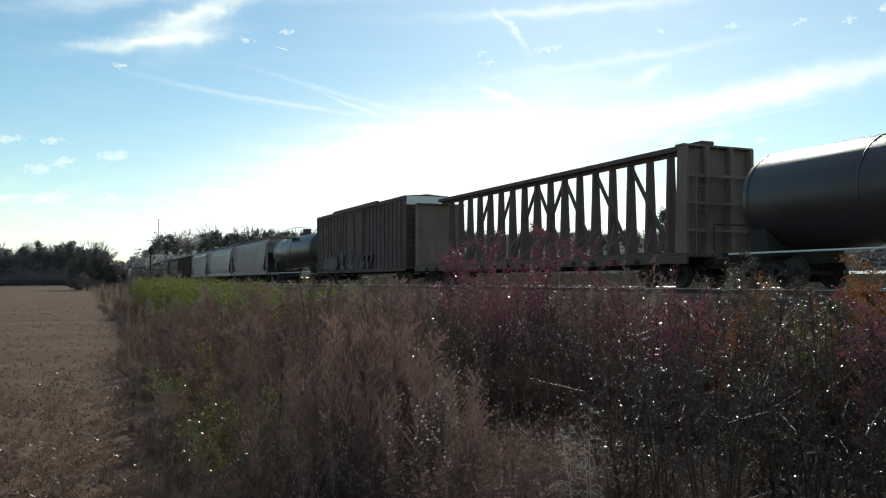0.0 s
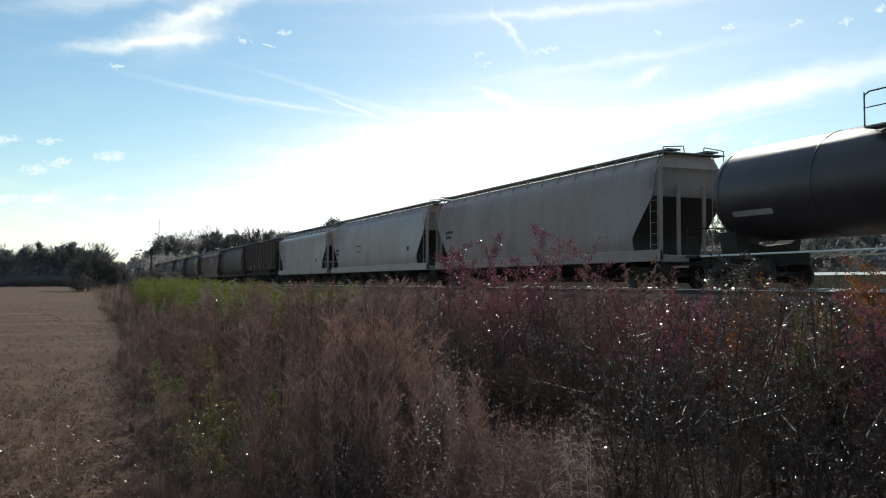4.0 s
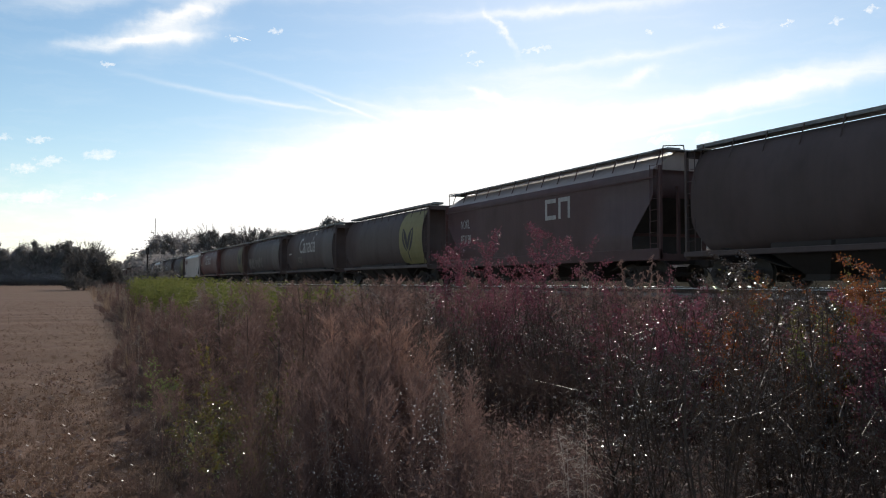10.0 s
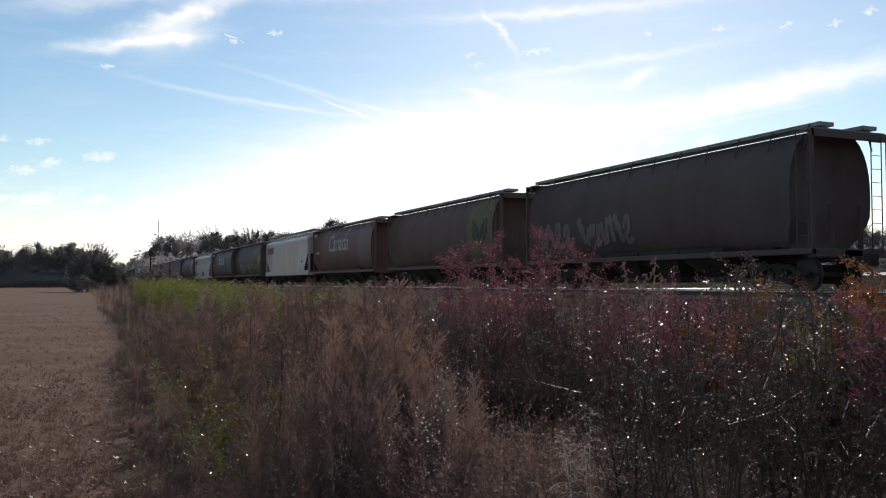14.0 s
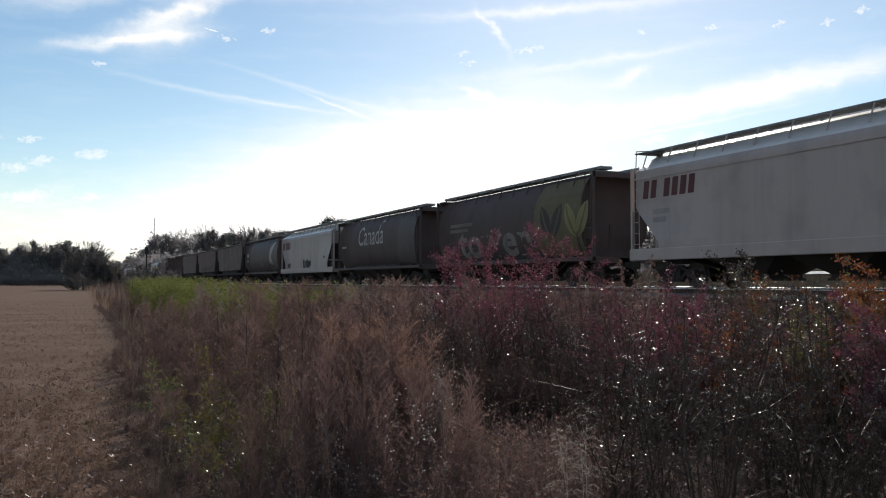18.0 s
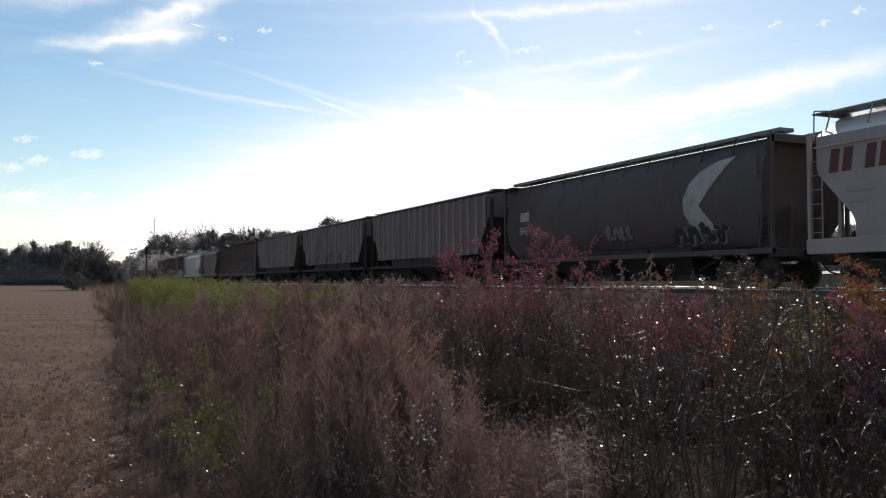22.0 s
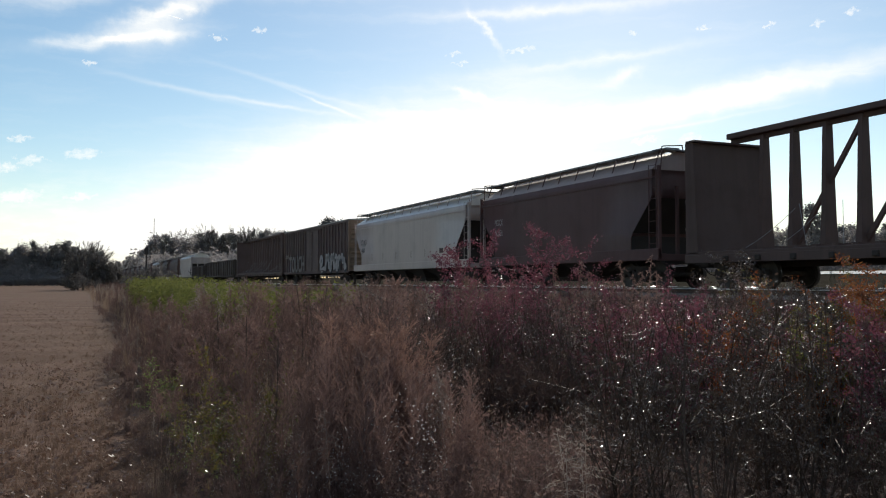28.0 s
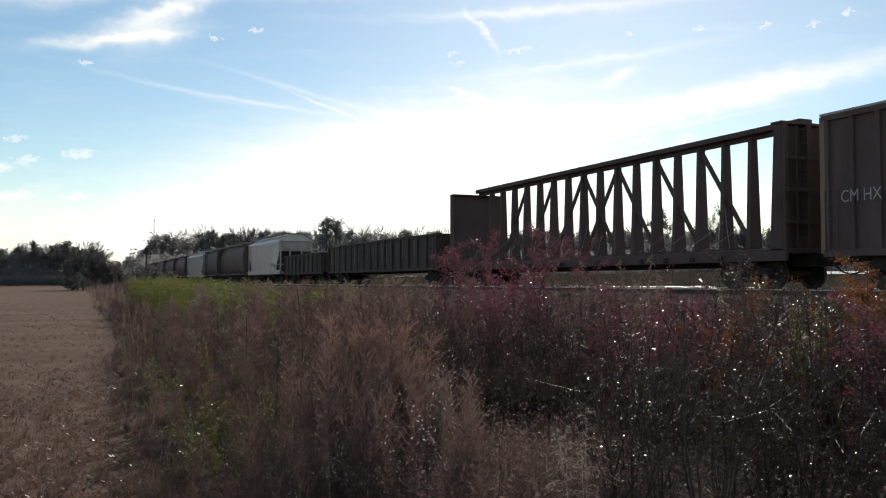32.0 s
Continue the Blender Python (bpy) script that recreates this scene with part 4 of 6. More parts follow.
        mark(car, "crescent_emblem", [[(y + 1.25 + (a - 2.27) * .78, z) for a, z in arcpts]], sect, M_TAG, "white crescent emblem")
        bars(car, half - 1.6, 2.8, .75, .4, 1, sect, M_GREYMARK)
        lettering(car, "384691", half - 1.5, 2.25, .46, sect, M_WHITE, .7)
        graffiti(car, half - 8.0, 1.7, 1.6, .5, 4, sect, 20, M_TAGDARK, M_DIM)
        graffiti(car, -half + 4.4, 1.42, 2.6, .62, 4, sect, 21, M_FADED, M_TAGDARK)
        return c
    if k in (21, 22, 23):
        c = hopper_car("ribbed", L, P_TAUPE if k != 22 else P_TAUPE2, "grey-brown covered hopper car with close vertical ribs", ribs=18, hoop=False, board_dz=.05, bays=3, rib_mat=P_RIB)
        if k == 22:
            for j in range(6):
                graffiti(c[0], c[2] - 2.0 - j * 2.0, 1.75 + .1 * (j % 2), 1.0 + .25 * (j % 3), .65, 2, lambda z: 1.59, 60 + j, M_DIM, M_FADED)
        return c
    if k == 24:
        return centerbeam_car(L, 4.72, P_BEAMDK, "empty dark brown centerbeam lumber car with plate bulkheads", P_BEAMDK)
    if k == 25:
        c = hopper_car("flat", L, P_MAROON, "short maroon covered hopper car, roof sheets coloured a sunlit tan", P_ROOFTAN, bays=2)
        lettering(c[0], "MOCX", c[2] - 1.6, 2.78, .42, c[1], M_GREYMARK, .62)
        lettering(c[0], "412136", c[2] - 1.6, 2.3, .42, c[1], M_GREYMARK, .62)
        return c
    if k == 26:
        c = pale_details(hopper_car("flat", L, P_WHITE, "off-white covered hopper car with streaks and stencils", P_ROOFSUN, bays=4, slope=(3.3, .9)), 26)
        lettering(c[0], "DOWX", c[2] - 1.4, 2.65, .5, c[1], M_DARKMARK, .75)
        lettering(c[0], "21849", c[2] - 1.4, 2.05, .5, c[1], M_DARKMARK, .7)
        return c
    if k == 27:
        c = box_car(L, 4.74, P_BOXTAN, "weathered grey-brown ribbed box car with silver graffiti", P_ROOF, P_ENDTAN, 24, True, .09)
        graffiti(c[0], -2.2, 1.02, 7.0, 1.4, 5, lambda z: 1.56, 27)
        lettering(c[0], "TOUCH", c[2] - 2.05, 1.02, 1.95, lambda z: 1.56, M_TAGDARK, .74, "black outline of a sprayed word", bold=.075)
        lettering(c[0], "TOUCH", c[2] - 2.1, 1.04, 1.9, lambda z: 1.56, M_FADED, .76, "silver sprayed word on a box car", lift=.02, bold=.04)
        lettering(c[0], "CM HX", c[2] - .7, 2.25, .45, lambda z: 1.56, M_WHITE, .85)
        return c
    if k == 28:
        return centerbeam_car(L, 4.72, P_BEAMDK, "empty dark brown centerbeam lumber car with open truss", P_BEAMDK)
    if k == 29:
        c = gondola_car(L, 2.75, P_GOND, "long black high-sided gondola car with heavy side posts", 15)
        r = random.Random(29)
        for j in range(22):
            y, w, z = c[2] - 1 - j * .92, r.uniform(.05, .2), r.uniform(1.3, 1.8)
            mark(c[0], "rust_streak", [[(y, z), (y - w, z + .1), (y - w, 2.6), (y, 2.6)]], lambda q: 1.47, M_DIM)
        return c
    if k == 30:
        return gondola_car(L, 2.45, P_GOND, "short black gondola car", 9)
    if k in (31, 34):
        return pale_details(hopper_car("flat", L, P_WHITE if k == 31 else P_GREY, "pale covered hopper car with smooth sides", P_ROOFSUN, bays=3), k)
    mat = {32: P_BROWN, 33: P_DARK, 35: P_MAROON}.get(k, P_BROWN if k % 2 else P_DARK)
    return hopper_car("barrel", L, mat, "dark round-sided covered hopper car far back in the train", hoop=False, bays=3)


for i, rear in enumerate(REAR):
    length = (rear - REAR[i - 1] - GAP - (1.1 if i + 1 in ROUND_CARS else 0)) if i else 17.5
    car, _, half = build_car(i, length)
    TRAIN.append((car, rear - half))
    car.matrix_basis = pose(TRACK_X, rear - half, RAIL_Z)


def motions():
    for car, y16 in TRAIN:
        rows = []
        for t in (0, 6, 11, 16, 21, 26, 32):
            d = t - 16
            rows.append((t, pose(TRACK_X, y16 - SPEED * d - SLOWING * d * d / 2, RAIL_Z)))
        walk(car, rows)
    walk(cloud_sheet, [(0, pose(*EYE, 0, 0, 0)), (32, pose(*EYE, 0, 0, 1.75))])
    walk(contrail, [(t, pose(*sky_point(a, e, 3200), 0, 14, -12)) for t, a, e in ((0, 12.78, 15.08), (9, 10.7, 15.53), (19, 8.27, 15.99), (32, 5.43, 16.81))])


# ---- sky: a far sheet of thin cloud that drifts ----
def clouds():
    k = Nodes("thin_cloud")
    xyz = k.n("SeparateXYZ", Vector=k.n("VectorMath", Vector=k.n("TexCoord").outputs["Object"]).outputs[0])
    vm = xyz.inputs[0].links[0].from_node
    vm.operation = "NORMALIZE"
    vec = vm.outputs[0]
    x, y, z = xyz.outputs
    az = k.math("MULTIPLY", k.math("ARCTAN2", x, y), 57.2958)
    el = k.math("MULTIPLY", k.math("ARCSINE", z), 57.2958)
    comb = k.n("CombineXYZ", X=az, Y=el).outputs[0]
    w1, w2 = k.noise(comb, 0.55, 5, 0.6), k.noise(k.n("Mapping", Vector=comb, Location=(31, 17, 0)).outputs[0], 0.55, 5, 0.6)
    f1, f2 = k.noise(comb, 2.2, 5, 0.65), k.noise(k.n("Mapping", Vector=comb, Location=(11, 47, 0)).outputs[0], 2.2, 5, 0.65)

    def warped(base, n, amp):
        return k.math("ADD", base, k.math("MULTIPLY", k.math("SUBTRACT", n, 0.5), amp))
    wa, we = warped(az, w1, 3.0), warped(el, w2, 1.0)
    pa, pe = warped(az, f1, 2.6), warped(el, f2, 1.1)

    def radius2(a, e, a0, e0, sa, se, rot):
        c, s = math.cos(radians(rot)), math.sin(radians(rot))
        da, de = k.math("SUBTRACT", a, a0), k.math("SUBTRACT", e, e0)
        u = k.math("MULTIPLY_ADD", da, c / sa, k.math("MULTIPLY", de, s / sa))
        v = k.math("MULTIPLY_ADD", da, -s / se, k.math("MULTIPLY", de, c / se))
        return k.math("MULTIPLY_ADD", u, u, k.math("MULTIPLY", v, v))

    def soft(a0, e0, sa, se, rot, amp):
        return k.math("MULTIPLY", k.math("EXPONENT", k.math("MULTIPLY", radius2(wa, we, a0, e0, sa, se, rot), -1.0)), amp)
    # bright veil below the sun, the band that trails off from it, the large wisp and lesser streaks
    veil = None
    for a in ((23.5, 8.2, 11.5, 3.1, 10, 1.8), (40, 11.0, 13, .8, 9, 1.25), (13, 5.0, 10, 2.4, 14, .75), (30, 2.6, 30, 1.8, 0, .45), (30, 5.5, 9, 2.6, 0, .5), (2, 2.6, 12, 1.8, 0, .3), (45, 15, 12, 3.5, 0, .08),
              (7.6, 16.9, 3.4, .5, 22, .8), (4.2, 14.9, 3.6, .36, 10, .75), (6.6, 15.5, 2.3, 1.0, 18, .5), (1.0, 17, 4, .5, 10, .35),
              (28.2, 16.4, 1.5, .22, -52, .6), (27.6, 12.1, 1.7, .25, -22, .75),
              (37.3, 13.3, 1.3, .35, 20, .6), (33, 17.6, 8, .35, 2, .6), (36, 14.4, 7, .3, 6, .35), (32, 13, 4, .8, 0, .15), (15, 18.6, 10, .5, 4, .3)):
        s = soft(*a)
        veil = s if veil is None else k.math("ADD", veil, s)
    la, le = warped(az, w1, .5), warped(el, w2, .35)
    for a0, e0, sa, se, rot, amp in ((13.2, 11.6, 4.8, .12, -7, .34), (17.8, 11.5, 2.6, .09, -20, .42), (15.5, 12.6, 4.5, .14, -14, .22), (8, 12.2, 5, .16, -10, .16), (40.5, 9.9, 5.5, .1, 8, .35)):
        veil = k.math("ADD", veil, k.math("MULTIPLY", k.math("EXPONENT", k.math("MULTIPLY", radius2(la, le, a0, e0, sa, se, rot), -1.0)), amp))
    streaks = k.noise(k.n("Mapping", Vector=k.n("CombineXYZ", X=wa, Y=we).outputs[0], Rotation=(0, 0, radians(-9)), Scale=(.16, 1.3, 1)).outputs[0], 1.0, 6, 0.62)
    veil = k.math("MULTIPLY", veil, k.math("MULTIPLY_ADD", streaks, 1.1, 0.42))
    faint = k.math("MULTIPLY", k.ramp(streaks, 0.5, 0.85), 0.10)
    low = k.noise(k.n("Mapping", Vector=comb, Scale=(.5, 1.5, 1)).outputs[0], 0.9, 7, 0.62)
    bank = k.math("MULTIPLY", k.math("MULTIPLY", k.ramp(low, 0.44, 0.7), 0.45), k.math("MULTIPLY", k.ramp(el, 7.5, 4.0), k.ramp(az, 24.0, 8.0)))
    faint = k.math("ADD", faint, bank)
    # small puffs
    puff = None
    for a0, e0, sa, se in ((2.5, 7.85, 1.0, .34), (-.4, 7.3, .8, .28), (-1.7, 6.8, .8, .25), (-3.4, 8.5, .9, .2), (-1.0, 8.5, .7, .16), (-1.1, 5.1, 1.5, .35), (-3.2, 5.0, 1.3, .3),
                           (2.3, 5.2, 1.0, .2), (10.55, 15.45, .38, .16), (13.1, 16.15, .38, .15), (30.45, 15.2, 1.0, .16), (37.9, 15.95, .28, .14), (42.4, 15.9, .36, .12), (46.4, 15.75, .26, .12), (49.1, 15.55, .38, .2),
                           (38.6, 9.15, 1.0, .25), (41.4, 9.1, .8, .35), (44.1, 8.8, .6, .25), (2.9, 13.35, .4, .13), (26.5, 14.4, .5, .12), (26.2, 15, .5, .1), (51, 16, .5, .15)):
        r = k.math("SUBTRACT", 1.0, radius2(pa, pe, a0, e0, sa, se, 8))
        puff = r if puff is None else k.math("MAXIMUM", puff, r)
    grain = k.noise(k.n("Mapping", Vector=comb, Scale=(.8, 1.6, 1)).outputs[0], 3.6, 7, 0.72)
    puff = k.ramp(k.math("ADD", puff, k.math("MULTIPLY", k.math("SUBTRACT", grain, 0.5), 2.6)), -0.2, 1.5)
    alpha = k.math("MINIMUM", k.math("ADD", k.math("ADD", veil, faint), k.math("MULTIPLY", puff, .7)), 1.0)
    edge = k.math("MULTIPLY", k.math("MULTIPLY", k.ramp(el, 29.0, 24.0), k.ramp(az, -40.0, -22.0)), k.ramp(az, 95.0, 75.0))
    # beyond that stretch an unseen faint glowing veil is added all round as fill light
    fill_veil = k.math("MULTIPLY_ADD", k.ramp(k.noise(k.n("Mapping", Vector=vec, Scale=(1, 1, 2.5)).outputs[0], 2.5, 5, 0.6), 0.35, 0.7), 0.12, 0.04)
    fill_veil = k.math("MULTIPLY", fill_veil, k.math("SUBTRACT", 1.0, edge))
    alpha = k.math("MULTIPLY_ADD", alpha, edge, fill_veil)
    glow = k.n("Emission", Color=(1.0, 0.985, 0.955), Strength=1.12)
    clear = k.n("BsdfTransparent")
    mx = k.n("MixShader", _0=alpha, _1=clear.outputs[0], _2=glow.outputs[0])
    k.t.links.new(mx.outputs[0], k.out.inputs[0])
    return k.m


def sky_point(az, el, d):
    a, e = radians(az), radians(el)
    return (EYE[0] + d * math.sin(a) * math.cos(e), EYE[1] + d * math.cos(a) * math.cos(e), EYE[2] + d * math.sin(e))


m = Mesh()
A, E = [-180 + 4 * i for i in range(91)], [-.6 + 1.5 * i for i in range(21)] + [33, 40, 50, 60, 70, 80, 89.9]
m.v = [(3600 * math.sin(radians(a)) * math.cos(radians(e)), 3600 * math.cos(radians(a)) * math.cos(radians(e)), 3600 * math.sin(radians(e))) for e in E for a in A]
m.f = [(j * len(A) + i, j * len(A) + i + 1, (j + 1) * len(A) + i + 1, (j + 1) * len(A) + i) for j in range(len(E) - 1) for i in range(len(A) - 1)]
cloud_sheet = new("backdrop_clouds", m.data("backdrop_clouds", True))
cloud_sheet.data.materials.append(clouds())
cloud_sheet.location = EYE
tagged(cloud_sheet, "thin drifting cirrus veil with small white puffs, and an unseen fill veil round the rest of the sky", "clouds", kind="structure")

# the trail's sunlit white is put in as emission
k = Nodes("glowing_vapour_white")
k.put(k.b, "Base Color", (.9, .9, .9))
k.put(k.b, "Emission Color", (1, 1, 1))
k.put(k.b, "Emission Strength", .8)
m = Mesh().loft([[(x, r * math.cos(a), r * math.sin(a)) for a in [i * math.tau / 8 for i in range(8)]] for x, r in ((-22, .3), (-12, 1.1), (0, 1.6), (10, 2.2), (24, .8), (30, .2))])
contrail = new("vapour_trail", m.data("vapour_trail", True))
contrail.data.materials.append(k.m)
tagged(contrail, "short white vapour trail of a distant jet", "vapour trail")


# ---- vegetation ----
def crossed(rng, p, q, w, tip=0.3):
    """A thin strip from p to q, turned at random; four points."""
    d = q - p
    s = np.cross(d, rng.normal(size=3))
    s = s / (np.linalg.norm(s) + 1e-9) * w / 2
    return [p - s, p + s, q + s * tip, q - s * tip]


class Plant:
    def __init__(self, seed):
        self.r = np.random.default_rng(seed)
        self.v, self.f = [], []

    def quad(self, pts):
        o = len(self.v)
        self.v += list(pts)
        self.f += [(o, o + 1, o + 2), (o, o + 2, o + 3)]

    def tri(self, pts):
        o = len(self.v)
        self.v += list(pts)
        self.f.append((o, o + 1, o + 2))

    def stalk(self, pts, w0, w1):
        for i in range(len(pts) - 1):
            a = w0 + (w1 - w0) * i / (len(pts) - 1)
            for _ in range(2):
                self.quad(crossed(self.r, pts[i], pts[i + 1], a, .85))

    def leaf(self, p, d, length, width):
        s = np.cross(d, self.r.normal(size=3))
        s = s / (np.linalg.norm(s) + 1e-9) * width / 2
        self.quad([p, p + d * length * .45 + s, p + d * length, p + d * length * .45 - s])

    def arrays(self):
        return np.array(self.v, np.float32), np.array(self.f, np.int32)


def unit(v):
    return v / (np.linalg.norm(v) + 1e-9)


def grass_tuft(seed, h=.9, n=34, w=.006, lean_max=.55):
    p = Plant(seed)
    r = p.r
    for _ in range(n):
        a, lean, hh = r.uniform(0, 6.283), r.uniform(.05, lean_max), h * r.uniform(.45, 1.1)
        out = np.array([math.cos(a), math.sin(a), 0])
        base = out * r.uniform(0, .07)
        pts = [base + out * lean * hh * t ** 2.2 + np.array([0, 0, hh * (t - .22 * lean * t ** 3)]) for t in (0, .4, .75, 1)]
        side = unit(np.cross(out, [0, 0, 1]) + r.normal(size=3) * .4) * w / 2
        for i in range(3):
            k0, k1 = 1 - i * .25, 1 - (i + 1) * .28
            p.quad([pts[i] - side * k0, pts[i] + side * k0, pts[i + 1] + side * k1, pts[i + 1] - side * k1])
        if r.random() < .35:
            for _ in range(5):
                q = pts[3] + r.normal(size=3) * .02 - np.array([0, 0, r.uniform(0, .12)])
                p.tri([q, q + r.normal(size=3) * .012, q + r.normal(size=3) * .012])
    return p.arrays()


def fennel(seed, h=1.3, twigs=46, needles=4, w=1.0, low=.22, wide=.6):
    """A dry feathery stalk: a straight stem and many fine upright twigs."""
    p = Plant(seed)
    r = p.r
    bend = np.array([r.uniform(-.12, .12), r.uniform(-.12, .12), 0])
    at = lambda t: np.array([0, 0, h * t]) + bend * t * t
    p.stalk([at(t) for t in (0, .35, .7, 1)], .012 * w, .005 * w)
    for i in range(twigs):
        t = low + (.98 - low) * (i / twigs) ** .85
        a = r.uniform(0, 6.283)
        ln = (.32 - .2 * t) * r.uniform(.6, 1.2) * h / 1.3
        d = unit(np.array([math.cos(a) * wide, math.sin(a) * wide, r.uniform(.55, 1.15)]))
        b = at(t)
        e = b + d * ln
        p.quad(crossed(r, b, e, .004 * w))
        for j in range(needles):
            q = b + d * ln * r.uniform(.2, 1.05)
            dd = unit(d + r.normal(size=3) * .5)
            p.tri([q, q + dd * r.uniform(.02, .055), q + r.normal(size=3) * .0042 * w])
    return p.arrays()


def goldenrod(seed, h=1.1, w=1.0):
    """A dead stalk with a drooping grey plume and withered leaves."""
    p = Plant(seed)
    r = p.r
    at = lambda t: np.array([.10 * t * t, 0, h * t])
    p.stalk([at(t) for t in (0, .4, .8, 1)], .010 * w, .004 * w)
    for i in range(22):
        t = .62 + .38 * i / 22
        a = r.uniform(0, 6.283)
        ln = (1.06 - t) * .4 * r.uniform(.7, 1.2) * h
        o = np.array([math.cos(a), math.sin(a), 0])
        prev = at(t)
        for s in (.33, .66, 1):
            q = at(t) + o * ln * s + np.array([0, 0, ln * (.55 * s - .75 * s * s)])
            p.quad(crossed(r, prev, q, .005 * w))
            for _ in range(7):
                c = prev + (q - prev) * r.random()
                e = c + unit(r.normal(size=3) + np.array([0, 0, .9])) * r.uniform(.012, .026)
                p.tri([c, c + r.normal(size=3) * .004 * w, e])
            prev = q
    for i in range(16):
        t = r.uniform(.15, .65)
        d = unit(np.array([r.normal(), r.normal(), -.5 + r.random()]))
        p.leaf(at(t), d, r.uniform(.03, .06), .007 * w)
    return p.arrays()


def stem_tube(wood, pts, tips):
    """One joined stem: a three-sided tapered tube whose twigs grow out of its rings."""
    r = wood.r
    n = 13
    for i in range(n):
        t = i / (n - 1) * (len(pts) - 1)
        j = min(len(pts) - 2, int(t))
        c = pts[j] + (pts[j + 1] - pts[j]) * (t - j)
        rad = .0085 - .006 * i / (n - 1)
        wood.v += [c + rad * np.array([math.cos(k * 2.094), math.sin(k * 2.094), 0]) for k in range(3)]
        if i:
            o = 3 * i
            for k in range(3):
                a, b = o - 3 + k, o - 3 + (k + 1) % 3
                wood.f += [(a, b, b + 3), (a, b + 3, a + 3)]
    for i in range(3, n):
        c = wood.v[3 * i]
        e = c + unit(np.array([r.normal(), r.normal(), r.uniform(.1, 1.2)])) * r.uniform(.12, .36) * pts[-1][2] / 1.5
        tips.append((c, e))
        wood.f += [(3 * i, 3 * i + 1, len(wood.v)), (3 * i + 1, 3 * i + 2, len(wood.v))]
        wood.v.append(e)
    tips.append((pts[-2], pts[-1]))


def leafy(seed, h=1.5, stems=5, leaves=260, size=.035, spread=.4, single=False):
    """Branching upright stems set with small leaves. Returns the wood (all, or stem by stem) and the leaves."""
    rng = np.random.default_rng(seed)
    lv = Plant(seed + 500)
    woods = []
    tips = []
    for s in range(stems):
        wood = Plant(seed * 31 + s)
        r = wood.r
        a = r.uniform(0, 6.283)
        top = np.array([math.cos(a), math.sin(a), 0]) * spread * r.uniform(.2, 1) + np.array([0, 0, h * r.uniform(.65, 1.05)])
        mid = top * .5 + np.array([r.normal() * .05, r.normal() * .05, h * .06])
        pts = [np.array([r.normal() * .04, r.normal() * .04, 0]), mid * .6, mid, (mid + top) / 2, top]
        if single:
            stem_tube(wood, pts, tips)
            woods.append(wood.arrays())
            continue
        wood.stalk(pts, .013, .004)
        for j in range(9):
            t = r.uniform(.25, .98)
            i = min(3, int(t * 4))
            b = pts[i] + (pts[i + 1] - pts[i]) * (t * 4 - i)
            d = unit(np.array([r.normal(), r.normal(), r.uniform(.1, 1.2)]))
            e = b + d * r.uniform(.12, .36) * h / 1.5
            wood.quad(crossed(r, b, e, .005))
            tips.append((b, e))
        tips.append((pts[3], pts[4]))
        woods.append(wood.arrays())
    weight = np.array([max(.05, e[2]) ** ((2.2 if h > 1.7 else .4) if single else 0.0) for _, e in tips])
    picks = rng.choice(len(tips), leaves, p=weight / weight.sum())
    for i in picks:
        b, e = tips[i]
        q = b + (e - b) * rng.uniform(.15, 1.05) + rng.normal(size=3) * size * (.9 if single else .4)
        d = unit(rng.normal(size=3) + np.array([0, 0, -.15]))
        lv.leaf(q, d, size * rng.uniform(.7, 1.5), size * rng.uniform(.4, .8))
    if single:
        return woods, lv.arrays()
    off = np.cumsum([0] + [len(w[0]) for w in woods[:-1]])
    return (np.concatenate([w[0] for w in woods]), np.concatenate([w[1] + o for w, o in zip(woods, off)])), lv.arrays()


def scatter(name, variants, places, material, label, category, kind="stuff"):
    """Join copies of the variants into one object. places: x, y, z, turn, size, variant."""
    V, F, o = [], [], 0
    for x, y, z, a, s, k in places:
        v, f = variants[k % len(variants)]
        c, n = math.cos(a) * s, math.sin(a) * s
        w = np.empty_like(v)
        w[:, 0] = v[:, 0] * c - v[:, 1] * n + x
        w[:, 1] = v[:, 0] * n + v[:, 1] * c + y
        w[:, 2] = v[:, 2] * s + z
        V.append(w)
        F.append(f + o)
        o += len(v)
    V, F = np.concatenate(V), np.concatenate(F)
    me = bpy.data.meshes.new(name)
    me.vertices.add(len(V))
    me.vertices.foreach_set("co", V.ravel())
    me.loops.add(F.size)
    me.loops.foreach_set("vertex_index", F.ravel())
    me.polygons.add(len(F))
    me.polygons.foreach_set("loop_start", np.arange(0, F.size, 3, dtype=np.int32))
    me.update(calc_edges=True)
    me.materials.append(material)
    ob = new(name, me)
    return tagged(ob, label, category, kind=kind)


F_TAN = foliage("dry_grass", (0.20, 0.13, 0.09), (0.36, 0.26, 0.19), .5, .6, .3)
F_BROWN = foliage("dry_brown_stalks", (0.085, 0.051, 0.044), (0.215, 0.134, 0.112), .45, .6, .3)
F_RUST = foliage("rusty_fennel", (0.165, 0.1, 0.087), (0.285, 0.182, 0.156), .5, .6, .3)
F_AMBER = foliage("orange_brown_plumes", (0.235, 0.13, 0.104), (0.38, 0.236, 0.188), .55, .6, .3)
F_SEEDGLINT = foliage("white_seed_and_glint_flecks", (0.7, 0.67, 0.64), (0.9, 0.88, 0.86), .6, .5, .5)
F_GREY = foliage("grey_seed_plumes", (0.16, 0.125, 0.11), (0.34, 0.27, 0.235), .5, .6, .3)
F_DULL = foliage("dull_olive_leaves", (0.042, 0.035, 0.024), (0.09, 0.055, 0.04), .3, .3, .75)
F_RED = foliage("red_autumn_leaves", (0.138, 0.036, 0.055), (0.212, 0.075, 0.094), .5, .3, .7)
